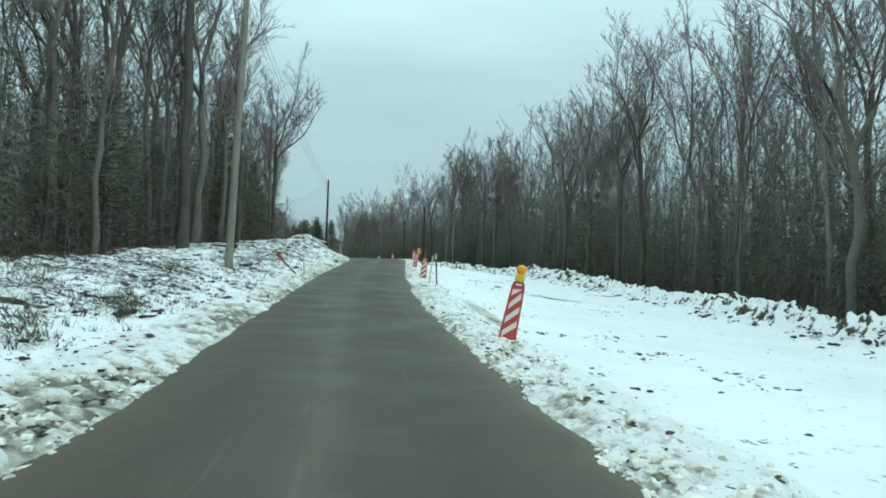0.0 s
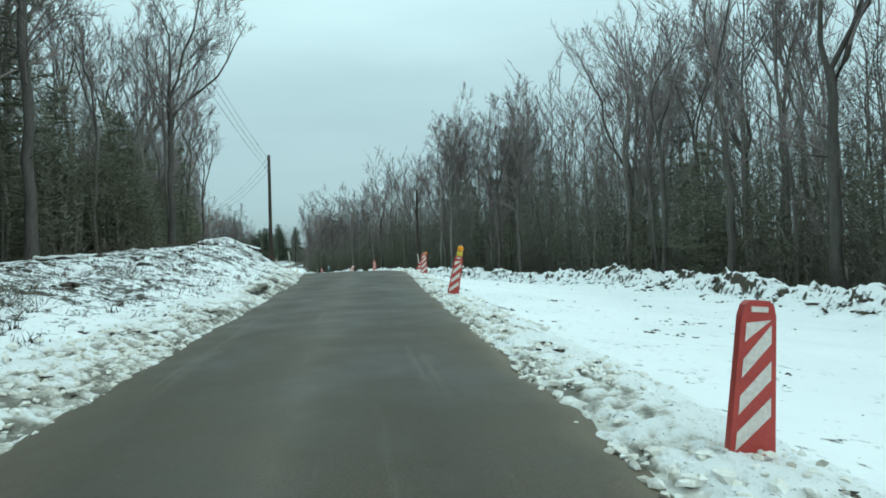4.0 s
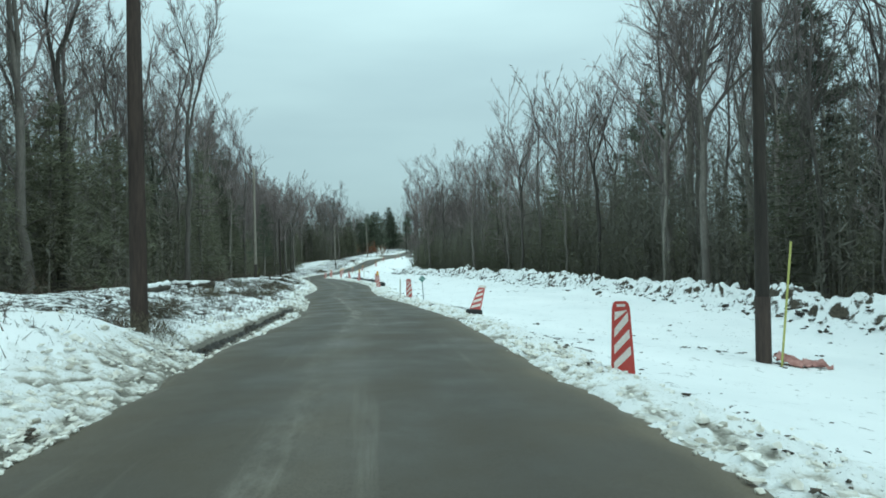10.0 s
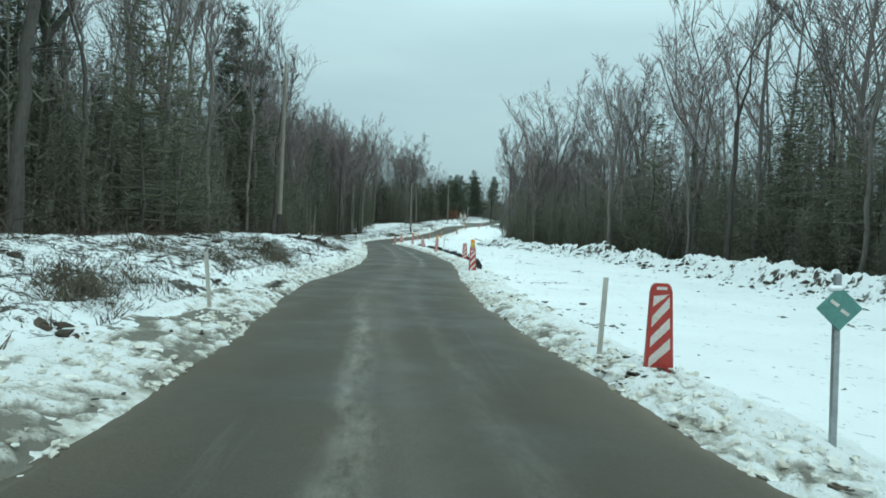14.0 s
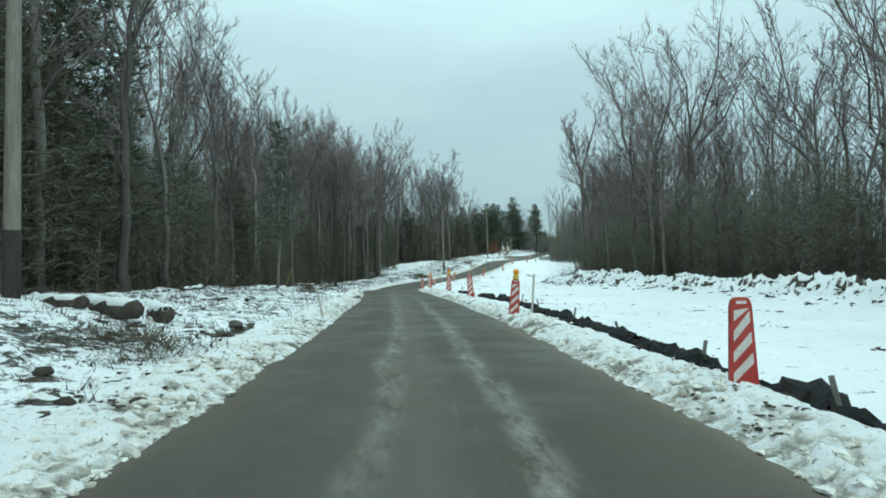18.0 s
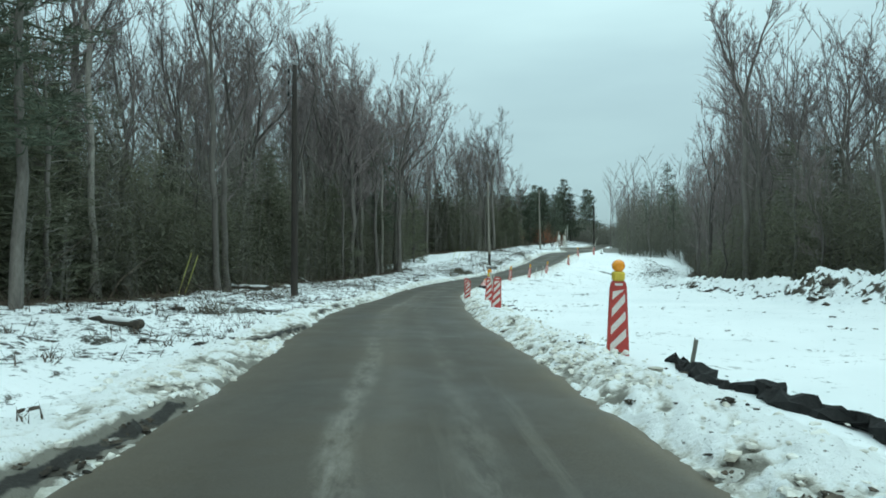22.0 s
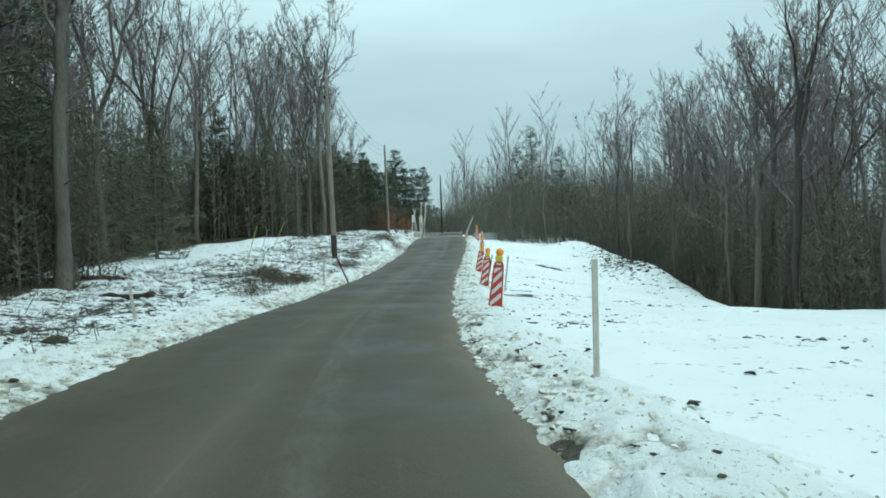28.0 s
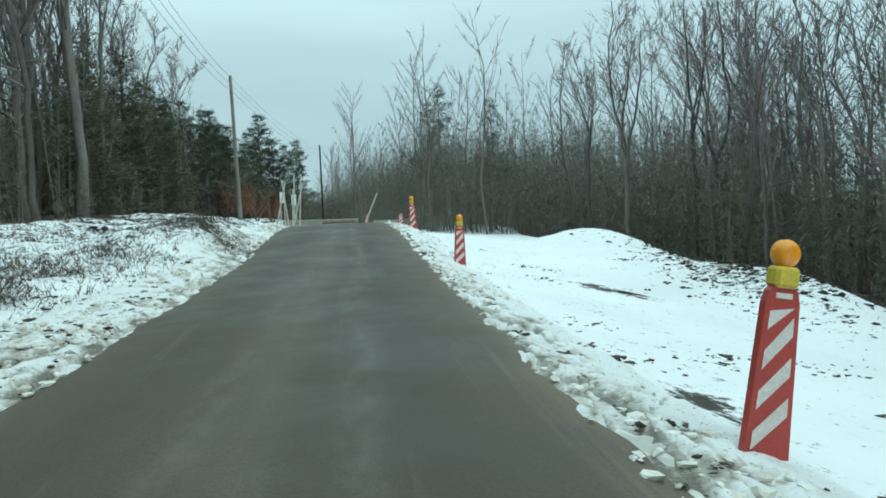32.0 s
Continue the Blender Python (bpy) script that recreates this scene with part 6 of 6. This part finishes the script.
def build_piles():
    rng = random.Random(100)
    V, Fc = [], []
    for x, y, r, h in PILES:
        r, h = r * .85, h * .75
        for k in range(50):
            a, d = rng.uniform(0, 6.28), rng.random() ** .6 * r
            px, py = x + math.cos(a) * d, y + math.sin(a) * d
            t = rng.uniform(0, 6.28)
            L = rng.uniform(.08, .28) * r
            z = spot(px, py) + rng.random() * h * (1 - d / r)
            q = (px + math.cos(t) * L, py + math.sin(t) * L, z + rng.uniform(-.05, .28))
            w = rng.uniform(.003, .008)
            add_tube(V, Fc, [(px, py, z), ((px + q[0]) / 2, (py + q[1]) / 2, (z + q[2]) / 2 + rng.uniform(0, .1)), q], [w, w * .8, w * .3], 3, False)
    tagged(new("brushwood", mesh_from("brushwood", V, Fc, [STICK], False)), "heaps of cut brown brushwood lying in snow", "brushwood", kind="stuff")


build_piles()


def cut_log(x, y, L, r, turn, tilt=0.0):
    e = new("log")
    r *= .8
    e.matrix_basis = pose(x, y, spot(x, y) + r * .35, tilt, 0, turn)
    V, Fc = [], []
    n = 9
    add_tube(V, Fc, [(0.04 * math.sin(i * 2.1), L * (i / (n - 1) - .5), .03 * math.cos(i * 1.7)) for i in range(n)], [r * (1.05 - .03 * i + .12 * math.sin(i * 5.3)) for i in range(n)], 9)
    Fc.append(tuple(range(8, -1, -1)))
    o = new("stem", mesh_from("stem", V, Fc, [LOG]))
    o.parent = e
    V, Fc = [], []
    add_tube(V, Fc, [(0.04 * math.sin(i * 2.1), L * .97 * (i / (n - 1) - .5), r * .78 + .02 * math.sin(i * 3.7)) for i in range(n)], [r * (.66 + .2 * math.sin(i * 2.9)) if 0 < i < n - 1 else r * .3 for i in range(n)], 9)
    o = new("snow_cover", mesh_from("snow_cover", V, Fc, [SNOW]))
    o.parent = e
    return tagged(e, "felled brown log with snow lying on top", "log", "felled logs")


for x, y, L, r, turn, tilt in ((-22.6, 86.0, 2.6, .2, 75, 0), (-19.9, 82.9, 2.4, .2, 70, 0), (-31.1, 114.8, 2.4, .2, 66, 0), (-30.4, 115.3, .8, .2, 60, 0), (-32.2, 114.6, 1.8, .15, 80, 0), (-50.5, 153.8, 3.2, .13, 78, 0),
                               (-53.55, 163.8, 3.4, .06, 62, 12), (-12.6, 33.5, 3.0, .14, 72, 0), (-13.0, 41.5, 2.4, .12, 80, 0), (-40.6, 137.5, 2.8, .1, 74, 0), (-45.8, 147.5, 2.6, .07, 78, 0),
                               (-53.75, 180.3, 2.4, .1, 80, 0), (-11.2, 54.5, 1.8, .1, 60, 14), (-19.15, 82.6, 2.6, .2, 24, 0), (-21.7, 84.7, 2.6, .18, 26, 0), (-20.0, 79.4, 4.6, .2, 22, 0), (-35.8, 122.6, 3.4, .12, 30, 0)):
    cut_log(x, y, L, r, turn, tilt)


def boulder(x, y, r, seed, mat, label, name="boulder"):
    bm = bmesh.new()
    bmesh.ops.create_icosphere(bm, subdivisions=2, radius=r)
    rng = random.Random(seed)
    for v in bm.verts:
        v.co = v.co * (1 + .35 * noise.noise(v.co / r * 1.3 + Vector((seed, 0, 0)))) * (1 + rng.gauss(0, .04))
        v.co.z *= .5
    me = bpy.data.meshes.new(name)
    bm.to_mesh(me)
    bm.free()
    me.materials.append(mat)
    ob = new(name, me)
    ob.matrix_basis = pose(x, y, spot(x, y) + r * .15, 0, 0, rng.uniform(0, 360))
    return tagged(ob, label, name, "boulders" if name == "boulder" else "frozen earth lumps")


for k, (x, y, r) in enumerate(((.4, 49.3, .13), (-13.2, 47.5, .35), (-9.6, 44.2, .25), (-10.2, 40.2, .4), (-26.3, 109.8, .22), (-27.4, 110.5, .25), (-29.6, 116.5, .4), (-50.75, 174, .4), (-25.9, 110.2, .2),
                               (-11.3, 47.0, .22), (-12.0, 52.0, .3), (-37.4, 150.6, .16), (-36.2, 148.8, .18), (-51.75, 174.6, .25), (-34.05, 209.3, .3), (-33.15, 206.8, .28))):
    boulder(x, y, r * .42, 7 + k, SOIL if k % 3 else STONE, "dark frozen earth lump showing through snow" if k % 3 else "dark stone lying in the snow", "earth_lump" if k % 3 else "boulder")


def branch(x, y, L, turn, seed, label="fallen dark branch lying on the snow"):
    rng = random.Random(seed)
    V, Fc = [], []
    pts = []
    px, py, a = x, y, radians(turn)
    for i in range(6):
        pts.append((px, py, spot(px, py) + .03 + .05 * rng.random()))
        a += rng.gauss(0, .25)
        px, py = px + math.cos(a) * L / 5, py + math.sin(a) * L / 5
    add_tube(V, Fc, pts, [.035, .032, .028, .02, .014, .006], 6)
    for k in range(4):
        p = pts[1 + k % 4]
        b = a + rng.choice((-1, 1)) * rng.uniform(.5, 1.1)
        add_tube(V, Fc, [p, (p[0] + math.cos(b) * L * .14, p[1] + math.sin(b) * L * .14, p[2] + .015)], [.012, .005], 4, False)
    return tagged(new("fallen_branch", mesh_from("fallen_branch", V, Fc, [STICK])), label, "branch", "fallen branches")


for k, (x, y, L, turn) in enumerate(((-3.5, 60.1, .62, -30), (2.2, 29.2, .4, 30),
                                     (-37.0, 150.2, .5, 0), (-12.4, 51.6, 1.6, 140), (-40.15, 205.5, .8, 0))):
    branch(x, y, L, turn, 300 + k)

# ---------------------------------------------------------------- the work site beyond the rise


def russet_shrub(x, y, tall, seed):
    rng = random.Random(seed)
    e = new("shrub")
    e.location = (x, y, spot(x, y, .1))
    tv, tf, lv, lf = [], [], [], []
    for k in range(14):
        a = rng.uniform(0, 6.28)
        L = tall * rng.uniform(.6, 1.0)
        tip = Vector((math.cos(a) * L * .5, math.sin(a) * L * .5, L))
        add_tube(tv, tf, [(0, 0, 0), tuple(tip * .5 + Vector((0, 0, .1))), tuple(tip)], [.04, .025, .008], 4, False)
        for j in range(60):
            q = tip * rng.uniform(.25, 1.0) + Vector((rng.gauss(0, .28), rng.gauss(0, .28), rng.gauss(0, .25)))
            w = Vector((rng.gauss(0, 1), rng.gauss(0, 1), rng.gauss(0, 1))).normalized()
            s_ = w.orthogonal().normalized()
            b0 = len(lv)
            for v in (q, q + (w + s_ * .5) * .06, q + w * .14, q + (w - s_ * .5) * .06):
                lv.append(tuple(v))
            lf.append((b0, b0 + 1, b0 + 2, b0 + 3))
    for nm, a, b, mt in (("stems", tv, tf, BARK), ("leaves", lv, lf, RUST_LEAF)):
        o = new(nm, mesh_from(nm, a, b, [mt]))
        o.parent = e
    return tagged(e, "shrub still full of russet dead leaves", "shrub", "russet shrubs")


for k, (x, y, t) in enumerate(((-56.2, 244.5, 3.8), (-57.8, 246.5, 4.3), (-55.4, 248.0, 3.4), (-59.6, 241.0, 3.6), (-54.4, 250.5, 2.8))):
    russet_shrub(x, y, t, 50 + k)


def sign_board(x, y, turn):
    e = new("sign_board")
    e.location = (x, y, spot(x, y))
    e.rotation_euler = (0, 0, radians(turn))
    for sx in (-.14, .14):
        part("leg", box_bm(.07, .05, 2.7, sx, .03, 1.25, .006), STAKE, e)
    part("board", box_bm(.36, .03, .8, 0, -.012, 2.15, .006), BOARD, e, "blank white board")
    return tagged(e, "white sign board on two wooden legs in snow", "sign", "sign boards")


sign_board(-52.05, 237.8, 14)
sign_board(-51.35, 239.3, -10)
for x, y, t, side in ((-52.15, 234.5, 3.1, 13), (-51.05, 234.6, 3.2, 14), (-50.65, 234.9, 3.9, 4), (-51.45, 235.7, 3.3, -6), (-51.25, 236.5, 2.8, 3), (-46.2, 234.8, 2.6, 24), (-51.75, 243.3, 4.4, 2)):
    stake(x, y, t, STAKE, "tall pale pole leaning at the work site", side, 0, 0, .10)


def pipe_stack(x, y, turn):
    e = new("pipe_stack")
    e.matrix_basis = pose(x, y, spot(x, y) + .2, 0, 0, turn)
    for i, (px, pz) in enumerate(((-.42, 0), (0, 0), (.42, 0), (-.21, .36), (.21, .36))):
        V, Fc = [], []
        add_tube(V, Fc, [(-2.4, px, pz), (2.4, px, pz)], [.2, .2], 14)
        add_tube(V, Fc, [(-2.41, px, pz), (2.41, px, pz)], [.15, .15], 14, False)
        o = new("pipe", mesh_from("pipe", V, Fc, [POLE if i % 2 else CONCRETE]))
        o.parent = e
    return tagged(e, "stack of weathered brown poles lying across the verge", "pipes")


pipe_stack(-48.95, 239.8, 6)


def concrete_barrier(x, y, turn):
    bm = bmesh.new()
    prof = ((-.3, 0), (-.3, .08), (-.17, .28), (-.09, .8), (.09, .8), (.17, .28), (.3, .08), (.3, 0))
    ends = [[bm.verts.new((sx, a, b)) for a, b in prof] for sx in (-1.5, 1.5)]
    bm.faces.new(ends[0])
    bm.faces.new(ends[1][::-1])
    for i in range(8):
        j = (i + 1) % 8
        bm.faces.new((ends[0][i], ends[1][i], ends[1][j], ends[0][j]))
    me = bpy.data.meshes.new("road_barrier")
    bm.normal_update()
    bm.to_mesh(me)
    bm.free()
    me.materials.append(CONCRETE)
    ob = new("road_barrier", me)
    ob.matrix_basis = pose(x, y, spot(x, y), 0, 0, turn)
    return tagged(ob, "low grey concrete road barrier by the work site", "barrier", "road barriers")


concrete_barrier(-43.75, 242.3, 8)
concrete_barrier(-50.75, 239.3, -4)
def marker_bollard(x, y):
    e = new("bollard")
    e.location = (x, y, spot(x, y))
    V, Fc = [], []
    add_tube(V, Fc, [(0, 0, z) for z in (0, .06, .1, .5, .62, .68)], [.2, .2, .14, .12, .09, .04], 12)
    o = new("body", mesh_from("body", V, Fc, [BOARD]))
    o.parent = e
    V, Fc = [], []
    add_tube(V, Fc, [(0, 0, -.02), (0, 0, .12)], [.24, .22], 12)
    o = new("foot", mesh_from("foot", V, Fc, [RUBBER]))
    o.parent = e
    tagged(o, "black rubber foot")
    return tagged(e, "small white bollard on a black foot by the road", "bollard")


marker_bollard(-44.45, 233.8)
for x, y, lit, turn in ((-44.35, 224.3, 0, 4), (-45.95, 235.8, 0, 0)):
    ob = copy_thing(PANEL_LIT if lit else PANEL, pose(x, y, spot(x, y), 0, 2, turn))
    tagged(ob, "orange and white striped warning panel set in snow", "warning panel", "warning panels along the road")
